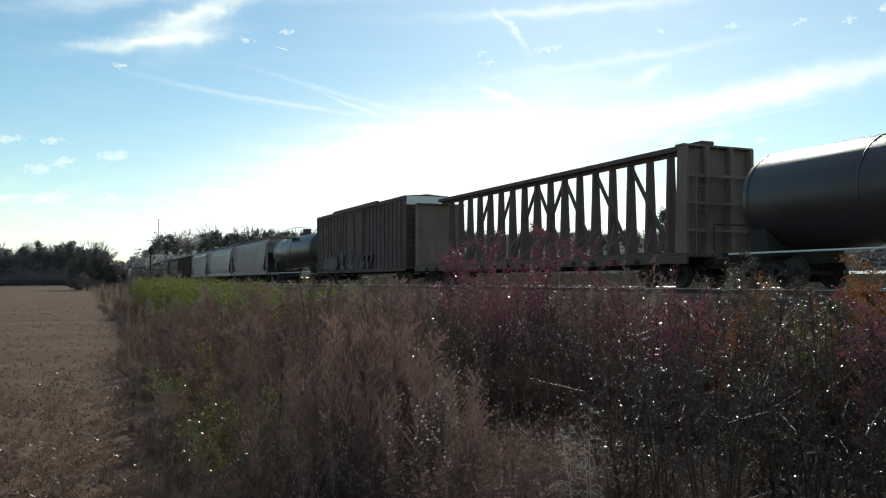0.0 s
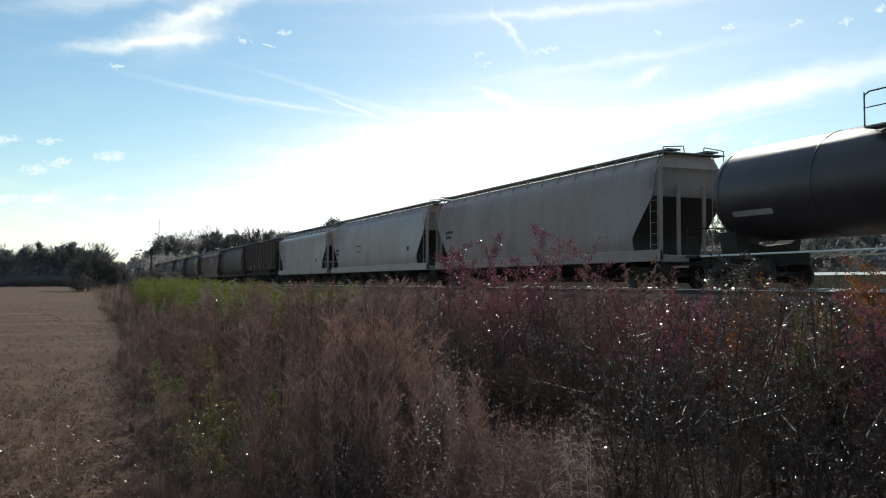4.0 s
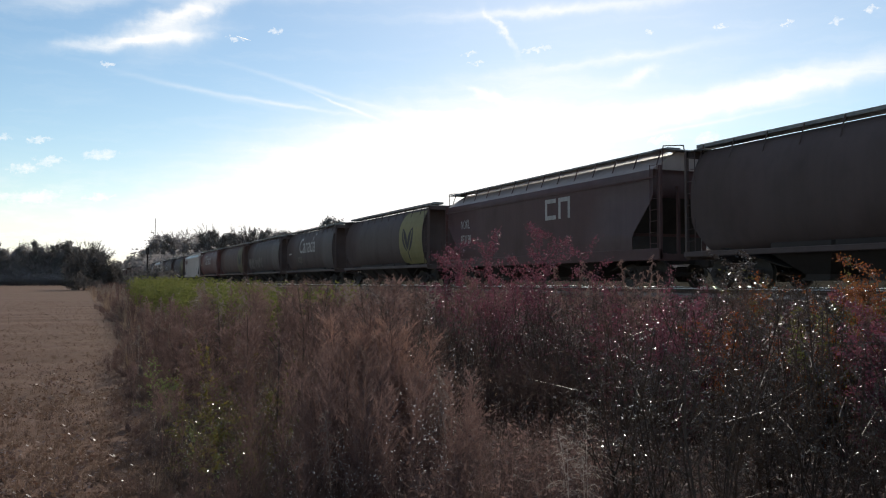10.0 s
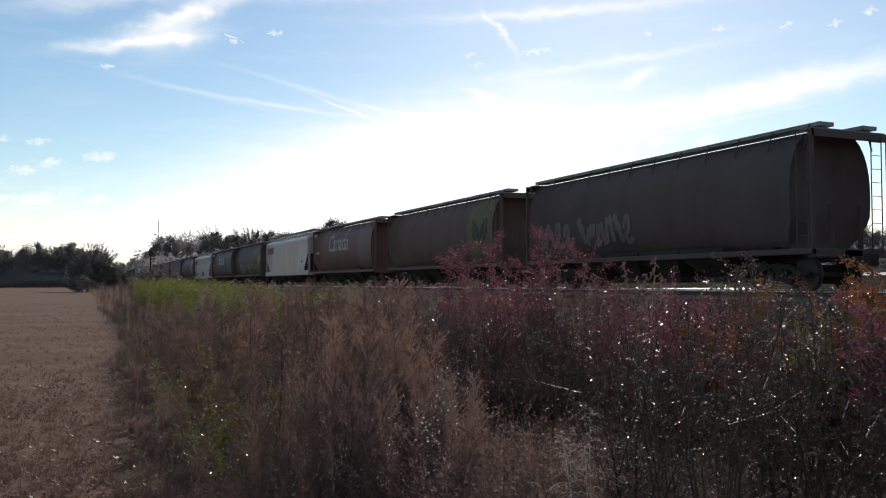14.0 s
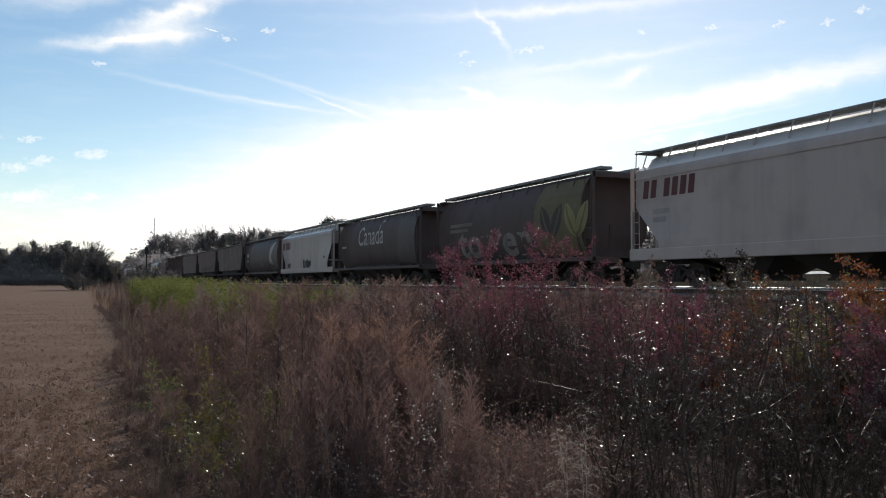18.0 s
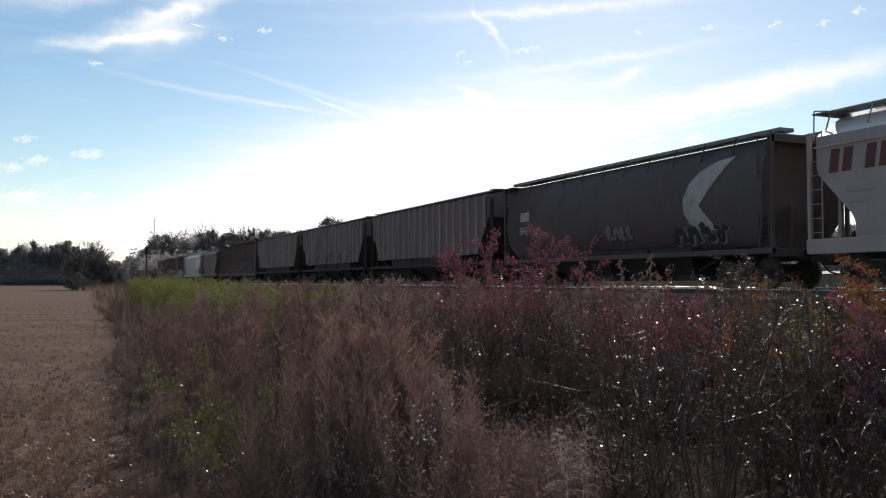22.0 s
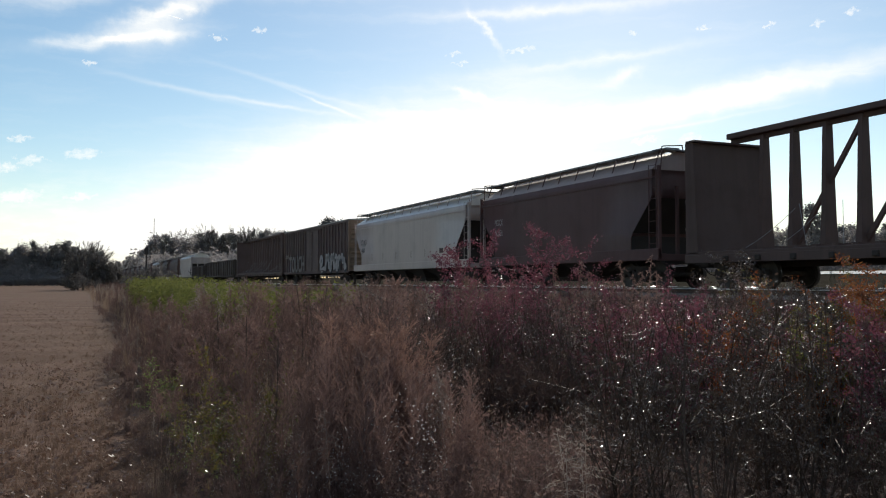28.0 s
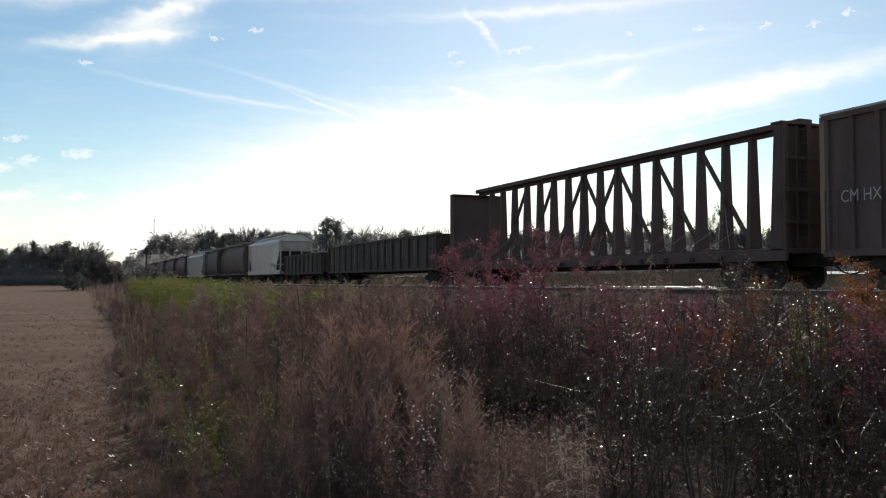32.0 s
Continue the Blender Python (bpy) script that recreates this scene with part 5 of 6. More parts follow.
F_ORANGE = foliage("orange_autumn_leaves", (0.26, 0.055, 0.024), (0.2, 0.1, 0.03), .5, .26, .8)
F_YELLOW = foliage("yellow_green_shrub_leaves", (0.085, 0.085, 0.022), (0.17, 0.12, 0.03), .5, .3, .7)
F_GREEN = foliage("bright_green_weeds", (0.12, 0.135, 0.034), (0.19, 0.187, 0.055), .5, .65, .2)
F_SPROUT = foliage("fresh_green_sprouts", (0.13, 0.15, 0.045), (0.21, 0.22, 0.085), .5, .5, .4)
F_UNDER = foliage("dark_dead_litter", (0.07, 0.046, 0.04), (0.15, 0.098, 0.082), .35, .7, .2)
F_OLIVE = foliage("olive_rough_grass", (0.05, 0.047, 0.032), (0.085, 0.075, 0.053), .2, .7, .2)
F_WOOD = foliage("dark_twigs", (0.045, 0.03, 0.024), (0.085, 0.058, 0.045), .1, .6, .3)
F_PLUME = foliage("pale_seed_plume", (0.29, 0.242, 0.21), (0.48, 0.41, 0.36), .55, .6, .3)
F_LITTER = foliage("glossy_fallen_leaves", (0.10, 0.055, 0.04), (0.2, 0.11, 0.075), .3, .4, .5)
F_MOWN = foliage("mown_stubble", (0.145, 0.087, 0.06), (0.215, 0.138, 0.096), .35, .7, .2)

RG = random.Random(11)


def canopy(x, y=0.0):
    """How tall weeds may stand at that distance from the mown edge."""
    if x > 16.6:
        return .16
    if x > 12.5:
        return 1.0 - .19 * (x - 12.5)
    return .45 + .85 * min(1, max(0, (x - edge_x(y)) / 1.7))


def edge_x(y):
    return .5 + .012 * max(0, y) + .95 * (1 - math.exp(-max(0, y - 6) / 30)) + .36 * math.exp(-((y - 32) / 15) ** 2) - .22 * math.exp(-((y - 17.2) / 1.6) ** 2) + .14 * noise.noise((0, y * .3, 3.0)) + .16 * noise.noise((4, y * 1.3, 3.0))


def hollow(az, d):
    """Weeds stay low in the dark dip behind the front grass."""
    return .5 if 24.5 < az < 35 and 6.2 < d < 8.6 else 1.0


def weed_places(n, r0, r1, a0, a1, seed, smin=.8, smax=1.2, xmax=16.9, power=1.0, keep=None, clump=0.0):
    """Random places in a ring sector round the standpoint, on the weed strip."""
    r = random.Random(seed)
    out = []
    tries = 0
    while len(out) < n and tries < n * 40:
        tries += 1
        d = r0 + (r1 - r0) * r.random() ** power
        a = radians(r.uniform(a0, a1))
        x, y = d * math.sin(a), d * math.cos(a)
        if x > xmax or x < edge_x(y):
            continue
        if 2.4 < x < 4.3 and 12.5 < y < 24 and r.random() < .7:
            continue
        if 14.5 < math.degrees(a) < 23 and d < 6.8 and r.random() < .15:
            continue
        if keep and r.random() > keep(x, y, math.degrees(a), d):
            continue
        if clump and noise.noise((x * 1.15, y * .8, seed * 3.7)) < clump - .5 * r.random():
            continue
        s = r.uniform(smin, smax) * min(1.0, canopy(x, y) / 1.15) * hollow(math.degrees(a), d)
        out.append((x, y, ground_z(x, y) - .02, r.uniform(0, 6.283), s, r.randrange(1000)))
    return out


def strip_places(n, y0, y1, seed, smin=.9, smax=1.4, xmin=0.0, xmax=15.5):
    r = random.Random(seed)
    out = []
    for _ in range(n):
        y = y0 + (y1 - y0) * r.random() ** 1.3
        x = edge_x(y) + xmin + (xmax - xmin) * r.random()
        if 2.4 < x < 4.6 and 12.5 < y < 46 and r.random() < .75:
            continue
        s = r.uniform(smin, smax) * min(1.0, canopy(x) / 1.15)
        out.append((x, y, ground_z(x, y) - .02, r.uniform(0, 6.283), s, r.randrange(1000)))
    return out


def ray_place(az, d):
    return d * math.sin(radians(az)), d * math.cos(radians(az))


left_w = lambda x, y, a, d: 1.0 if a < 22 else (.02 if a > 24 and d < 8.6 else .2)
right_w = lambda x, y, a, d: 1.0 if a > 18 else .12
shade_free = lambda x, y, a, d: 0 if a > 24 and d < 9.5 else 1.0
fen = [fennel(i, 1.25 + .1 * (i % 3), 64, 11, .8, .3 + .08 * (i % 3), (.38, .5, .65)[i % 3]) for i in range(6)]
fen_far = [fennel(40 + i, 1.35, 26, 3, 3.0, .3, .8) for i in range(4)]
tuft = [grass_tuft(60 + i, .75 + .1 * (i % 3), 44, .004, 1.0) for i in range(6)]
tuft_far = [grass_tuft(80 + i, 1.0, 20, .014, .9) for i in range(4)]
rod = [goldenrod(100 + i, 1.0 + .12 * (i % 3)) for i in range(6)]
rod_far = [goldenrod(120 + i, 1.2, 1.5) for i in range(3)]
bush = [leafy(200 + i, 1.3, 7, 980, .0145, .38) for i in range(6)]

scatter("dry_stalk_weeds", fen, weed_places(400, 4.2, 20, 2, 54, 1, .75, 1.15, 14, 1.1, left_w, .1), F_BROWN, "thicket of dry brown feathery weed stalks beside the field", "weeds")
under = [grass_tuft(50 + i, .55, 46, .007, .9) for i in range(4)]
scatter("tangled_undergrowth", under, weed_places(900, 4.0, 15, 2, 55, 22, .6, 1.2, 15, 1.15), F_UNDER, "dark tangled undergrowth below the weeds", "weeds")
rank = [(x, y, ground_z(x, y) - .02, i * 2.3, .5 + .35 * ((i * 7) % 10) / 10, i) for i, (x, y) in enumerate(ray_place(14.5 + 8 * ((i * 37) % 100) / 100, 4.9 + 1.9 * ((i * 61) % 100) / 100) for i in range(46))]
scatter("rank_weeds", fen, rank, F_RUST, "low feathery weeds between the taller stalks", "weeds")
dip = [(x, y, ground_z(x, y) - .02, i * 1.7, 1.3 + .5 * ((i * 7) % 10) / 10, i) for i, (x, y) in enumerate(ray_place(23.6 + 8.5 * ((i * 37) % 100) / 100, 8.4 + 2.8 * ((i * 61) % 100) / 100) for i in range(100))]
scatter("grass_in_the_dip", under, dip, F_UNDER, "dark dead grass behind the front weeds", "grass")
scatter("dry_grass_tufts", tuft, weed_places(330, 6.0, 24, 1, 55, 2, .6, 1.25, 16.9, 1.2, shade_free), F_TAN, "tall tan dead grass among the weeds", "grass")
scatter("seeding_weeds", rod, weed_places(130, 4.4, 20, 2, 54, 3, .65, 1.1, 15, 1.0, shade_free), F_GREY, "grey withered seed plumes on dead stalks", "weeds")
p = [q for q in weed_places(370, 4.4, 17, 8, 55, 4, .65, 1.2, 14, 1.1, right_w) if not (q[0] ** 2 + q[1] ** 2 < 45 and q[0] < .7 * q[1])]
scatter("weed_twigs", [b[0] for b in bush], p, F_WOOD, "dark bare twigs of low bushes", "weeds")
scatter("low_bush_leaves", [b[1] for b in bush], p, F_DULL, "small glossy olive-brown leaves of low bushes", "weeds")
p = weed_places(60, 9.0, 17, 22, 40, 5, .85, 1.2, 14) + weed_places(34, 7.5, 12, 34, 46, 15, .8, 1.15, 14)
scatter("red_bush_leaves", [b[1] for b in bush], p, F_RED, "dull red autumn leaves in the thicket", "weeds")
scatter("red_bush_twigs", [b[0] for b in bush], p, F_WOOD, "dark twigs under red leaves", "weeds")
fen_mid = [fennel(46 + i, 1.3, 44, 7, 1.7, .3, .75) for i in range(5)]
scatter("middle_stalk_weeds", fen_mid, strip_places(460, 14, 45, 26, .75, 1.15, 0.2, 13.5), F_BROWN, "feathery brown weeds farther along the strip", "weeds")
scatter("far_stalk_weeds", fen_far, strip_places(900, 34, 260, 6, .8, 1.2, 0.3, 13.5), F_BROWN, "brown weed strip along the railway", "weeds")
head = [fennel(52 + i, 1.15 + .12 * (i % 3), 70, 9, 1.5, .62, .95) for i in range(5)]
heads = weed_places(120, 8, 20, 2, 22, 71, .85, 1.2, 14, 1.0, None, .05) + strip_places(150, 16, 50, 72, .9, 1.2, .3, 12)
scatter("plume_topped_weeds", head, heads, F_RUST, "pinkish-brown weeds with full feathery heads", "weeds")
shrub = [fennel(58 + i, .75, 60, 10, 1.6, .05, 1.1) for i in range(4)]
rr = random.Random(73)
rim = []
for _ in range(190):
    y = 12 + 85 * rr.random() ** 1.7
    x = edge_x(y) + rr.uniform(.2, .95)
    rim.append((x, y, ground_z(x, y) - .02, rr.uniform(0, 6.28), rr.uniform(.55, 1.15), rr.randrange(99)))
scatter("edge_bushes", shrub, rim, F_BROWN, "low rounded dry bushes along the mown edge", "weeds")
scatter("far_grass", tuft_far, strip_places(2000, 16, 260, 7, .6, 1.2, 0, 16), F_TAN, "tan grass along the weed strip", "grass")
scatter("far_seeding_weeds", rod_far, strip_places(500, 14, 120, 8, .8, 1.3, 0, 14), F_GREY, "grey plumes along the weed strip", "weeds")
r = random.Random(9)
p = []
for _ in range(310):
    y = 14 + 30 * r.random() ** 1.1
    p.append((r.uniform(2.6, 4.4) + .012 * (y - 13), y, 0, r.uniform(0, 6.28), r.uniform(1.0, 1.2) + .009 * (y - 13), r.randrange(99)))
scatter("green_weed_patch", [leafy(300 + i, 1.25, 7, 330, .045, .4)[1] for i in range(4)], p, F_GREEN, "patch of fresh bright green weeds", "weeds")
p = [(.86, 9.4, 0, 0, .7, 0), (1.0, 8.8, 0, 1, .62, 1), (.9, 6.7, 0, 2, .47, 2), (1.0, 6.4, 0, 2, .52, 1), (1.15, 6.2, 0, 2, .5, 3), (1.02, 9.6, 0, 4, .6, 3), (2.6, 8.2, 0, 2, .6, 3), (1.5, 7.6, 0, 2, .55, 3), (1.75, 7.4, 0, 3, .55, 1), (1.55, 6.3, 0, 1, .5, 2), (1.95, 6.6, 0, 2, .5, 0)]
rg = random.Random(81)
olive = [(x, y, ground_z(x, y) - .02, rg.uniform(0, 6.28), rg.uniform(.55, .95), rg.randrange(99)) for x, y in [ray_place(rg.uniform(6.2, 14.5), rg.uniform(5.2, 8.6)) for _ in range(20)] if x > edge_x(y) + .1]
scatter("olive_stalk_leaves", [leafy(340 + i, 1.15, 2, 260, .03, .05)[1] for i in range(4)], olive, F_YELLOW, "upright weeds with narrow olive-green leaves", "weeds")
scatter("green_sprouts", [leafy(320 + i, 1.2, 3, 300, .034, .05)[1] for i in range(4)], p, F_SPROUT, "yellow-green sprouts at the field edge", "weeds")
r2 = random.Random(14)
bank = [(r2.uniform(14.8, 17.35), 5 + 60 * r2.random() ** 1.2, 0, r2.uniform(0, 6.28), 0, r2.randrange(99)) for _ in range(1100)]
scatter("bank_grass", [grass_tuft(90 + i, .8, 18, .012) for i in range(4)], [(x, y, ground_z(x, y) - .02, a, min(.75, max(.18, (1.36 - ground_z(x, y)) * r2.uniform(.7, 1.3))), k) for x, y, _, a, _, k in bank], F_TAN, "rough grass on the railway bank", "grass")
tall = [(x, y, 0, i, 1.28 + .1 * (i % 3), i) for i, (x, y) in enumerate(ray_place(7.6 + .42 * i, 17 + 1.3 * (i % 4)) for i in range(12))]
tall += [(x, y, z, a, s * 1.25, k) for x, y, z, a, s, k in weed_places(24, 12, 19, 8, 24, 34, .9, 1.2, 13)]
scatter("tall_seeding_weeds", [goldenrod(140 + i, 1.15, 1.3) for i in range(5)], tall, F_GREY, "tall pale fluffy seed plumes above the thicket", "weeds")
low = weed_places(190, 4.5, 6.1, 19.5, 35, 33, .5, 1.02, 14) + weed_places(70, 5, 7.5, 33, 52, 35, .45, .7, 14)
hazel = [(x, y, 0, a, s, k) for x, y, a, s, k in [(d * math.sin(radians(b)), d * math.cos(radians(b)), r2.uniform(0, 6.28), r2.uniform(.45, .78), r2.randrange(99)) for d, b in [(r2.uniform(4.9, 6.3), r2.uniform(14, 27)) for _ in range(44)] + [(r2.uniform(5.7, 6.4), r2.uniform(16, 19.5)) for _ in range(14)]]]
scatter("pinkish_stalk_weeds", fen, hazel, F_RUST, "pinkish-brown feathery stalks in front of the thicket", "weeds")
scatter("low_dead_grass", [grass_tuft(95 + i, .8, 70, .003, 1.1) for i in range(4)], low[::2], F_RUST, "low pinkish-brown dead grass in front of the bushes", "grass")
scatter("low_brown_grass", [grass_tuft(195 + i, .8, 70, .003, 1.2) for i in range(4)], low[1::2], F_BROWN, "low dull brown dead grass in front of the bushes", "grass")


silver = [(x, y, ground_z(x, y) - .02, i * 2.1, .95 + .2 * ((i * 3) % 5) / 5, i) for i, (x, y) in enumerate(ray_place(43.8 + 3.6 * ((i * 37) % 100) / 100, 7.2 + 1.6 * ((i * 61) % 100) / 100) for i in range(18))]
pale = [(x, y, 0, i * 1.9, .72 + .2 * ((i * 3) % 4) / 4, i) for i, (x, y) in enumerate(ray_place(21.6 + 3 * ((i * 37) % 100) / 100, 5.4 + 1.0 * ((i * 61) % 100) / 100) for i in range(9))]
scatter("pale_seeding_weeds", rod, pale, F_GREY, "pale grey seed plumes beside rusty weeds", "weeds")
tan = [(x, y, ground_z(x, y) - .02, i * 1.3, 1.42 + .2 * ((i * 3) % 4) / 4, i) for i, (x, y) in enumerate(ray_place(31 + 7 * ((i * 37) % 100) / 100, 10.6 + 2.0 * ((i * 61) % 100) / 100) for i in range(16))]
scatter("tan_seeding_weeds", rod, tan, F_RUST, "tan seed plumes standing among red saplings", "weeds")
scatter("silver_seeding_weeds", rod, silver, F_PLUME, "silver-grey seed plumes beside the orange shrubs", "weeds")
arch = weed_places(80, 4.6, 6.2, 36, 54, 81, .55, .95, 14)
scatter("arching_dead_grass", [grass_tuft(180 + i, .75, 46, .0032, 1.5) for i in range(4)], arch, F_GREY, "arching grey dead grass under dark bushes", "grass")


def seed_sprig(seed, h=1.0, q=.0042):
    """The small white tufts at the ends of fine side twigs; they double as glints."""
    p = Plant(seed)
    r = p.r
    at = lambda t: np.array([.06 * t * t, 0, h * t])
    for i in range(26):
        b = at(r.uniform(.45, 1))
        e = b + unit(np.array([r.normal(), r.normal(), r.uniform(.2, 1.5)])) * r.uniform(.04, .16)
        for _ in range(2):
            p.tri([e + r.normal(size=3) * q, e + r.normal(size=3) * q, e + r.normal(size=3) * q])
    return p.arrays()


sprig = [seed_sprig(610 + i, 1.0 + .1 * (i % 3)) for i in range(6)]
fluffy = weed_places(80, 5.4, 14, 20, 54, 61, .7, 1.15, 14)
bright = weed_places(60, 5.2, 9, 7, 20, 62, .6, .95, 14) + weed_places(60, 4.7, 6.2, 12.5, 24, 63, .62, .98, 14)
# white flecks: seed tufts, and sun glints on leaves put in as white colour
scatter("cottony_glint_weeds", [seed_sprig(630 + i, 1.0, .0046) for i in range(5)], bright, F_SEEDGLINT, "white cottony seed heads and painted glint flecks among the stalks", "weeds")
scatter("white_seed_glint_weeds", sprig, fluffy, F_SEEDGLINT, "small white seed tufts and painted glint flecks among dead stalks", "weeds")
behind = [(r.uniform(23, 60), r.uniform(8, 130), 0, r.uniform(0, 6.28), r.uniform(.35, .75), r.randrange(99)) for _ in range(900)]
scatter("grass_behind_track", tuft_far, [(x, y, ground_z(x, y) - .02, a, s, k) for x, y, _, a, s, k in behind], F_OLIVE, "dry grass beyond the track", "grass")

# mown stubble on the field
stub = [grass_tuft(400 + i, .07, 9, .006) for i in range(5)]
pl = []
r = random.Random(21)
while len(pl) < 6500:
    d, a = 3.0 + 75 * r.random() ** 2.6, radians(r.uniform(-8, 12))
    x, y = d * math.sin(a), d * math.cos(a)
    if x < edge_x(y) + .25:
        pl.append((x, y, ground_z(x, y) - .01, r.uniform(0, 6.28), r.uniform(.5, 1.4) * (1 if d < 14 else .85), r.randrange(99)))
for _ in range(3000):
    x, y = r.uniform(-16, .4), r.uniform(-12, 40)
    if not (y > 0 and -8 < math.degrees(math.atan2(x, y)) < 12):
        pl.append((x, y, ground_z(x, y) - .01, r.uniform(0, 6.28), r.uniform(.6, 1.6), r.randrange(99)))
scatter("mown_grass", stub, pl, F_MOWN, "short brown mown stubble of the field", "grass")


# tufts along the mown edge, leaf litter on the field, and the strip that goes on behind the standpoint
r = random.Random(41)
pl = []
for _ in range(300):
    y = 5 + 55 * r.random() ** 1.6
    x = edge_x(y) + r.gauss(-.02, .12)
    pl.append((x, y, ground_z(x, y) - .02, r.uniform(0, 6.28), r.uniform(.25, .6) * (1 if y > 14 else .7), r.randrange(99)))
scatter("edge_grass", under, pl, F_BROWN, "shaggy tufts along the mown edge", "grass")
fleck = Plant(77)
for _ in range(14):
    fleck.leaf(np.array([fleck.r.normal() * .12, fleck.r.normal() * .12, .03]), unit(np.array([fleck.r.normal(), fleck.r.normal(), .35])), .045, .025)
pl = []
while len(pl) < 230:
    d, a = 4.5 + 14 * r.random() ** 1.4, radians(r.uniform(-8, 12))
    x, y = d * math.sin(a), d * math.cos(a)
    if x < edge_x(y) + .1:
        pl.append((x, y, ground_z(x, y), r.uniform(0, 6.28), r.uniform(.6, 1.3), 0))
scatter("fallen_leaves", [fleck.arrays()], pl, F_LITTER, "fallen brown leaves on the mown grass", "leaves")
pl = []
while len(pl) < 150:
    d, a = 5.5 + 11 * r.random() ** 1.3, radians(r.uniform(-7, 9))
    x, y = d * math.sin(a), d * math.cos(a)
    if x < edge_x(y) - .1 and noise.noise((x * .9, y * .6, 8.0)) > -.05:
        pl.append((x, y, ground_z(x, y) - .01, r.uniform(0, 6.28), r.uniform(.1, .24), r.randrange(99)))
scatter("field_tufts", under, pl, F_UNDER, "dark low tufts left standing on the mown field", "grass")
pl = []
while len(pl) < 900:
    x, y = r.uniform(.9, 15), r.uniform(-24, 9)
    if abs(math.degrees(math.atan2(x, y))) > 60:
        pl.append((x, y, ground_z(x, y) - .02, r.uniform(0, 6.28), r.uniform(.7, 1.1), r.randrange(99)))
scatter("weeds_behind", fen_far + tuft_far, pl, F_BROWN, "brown weed strip going on along the railway", "weeds")

# ---- single shrubs and saplings that stand out of the thicket ----
def sapling(x, y, h, leaf_mat, label, seed, leaves=420, size=.05, spread=.45, stems=4):
    woods, l = leafy(seed, h, stems, int(leaves * 5), size * .55, spread, True)
    ob = thing("sapling", label, "sapling")
    ob.matrix_basis = pose(x, y, ground_z(x, y))
    for nm, (v, f), mat in [("stem", w, F_WOOD) for w in woods] + [("crown", l, leaf_mat)]:
        me = bpy.data.meshes.new(nm)
        me.from_pydata(v.tolist(), [], f.tolist())
        part(nm, me, mat, ob)


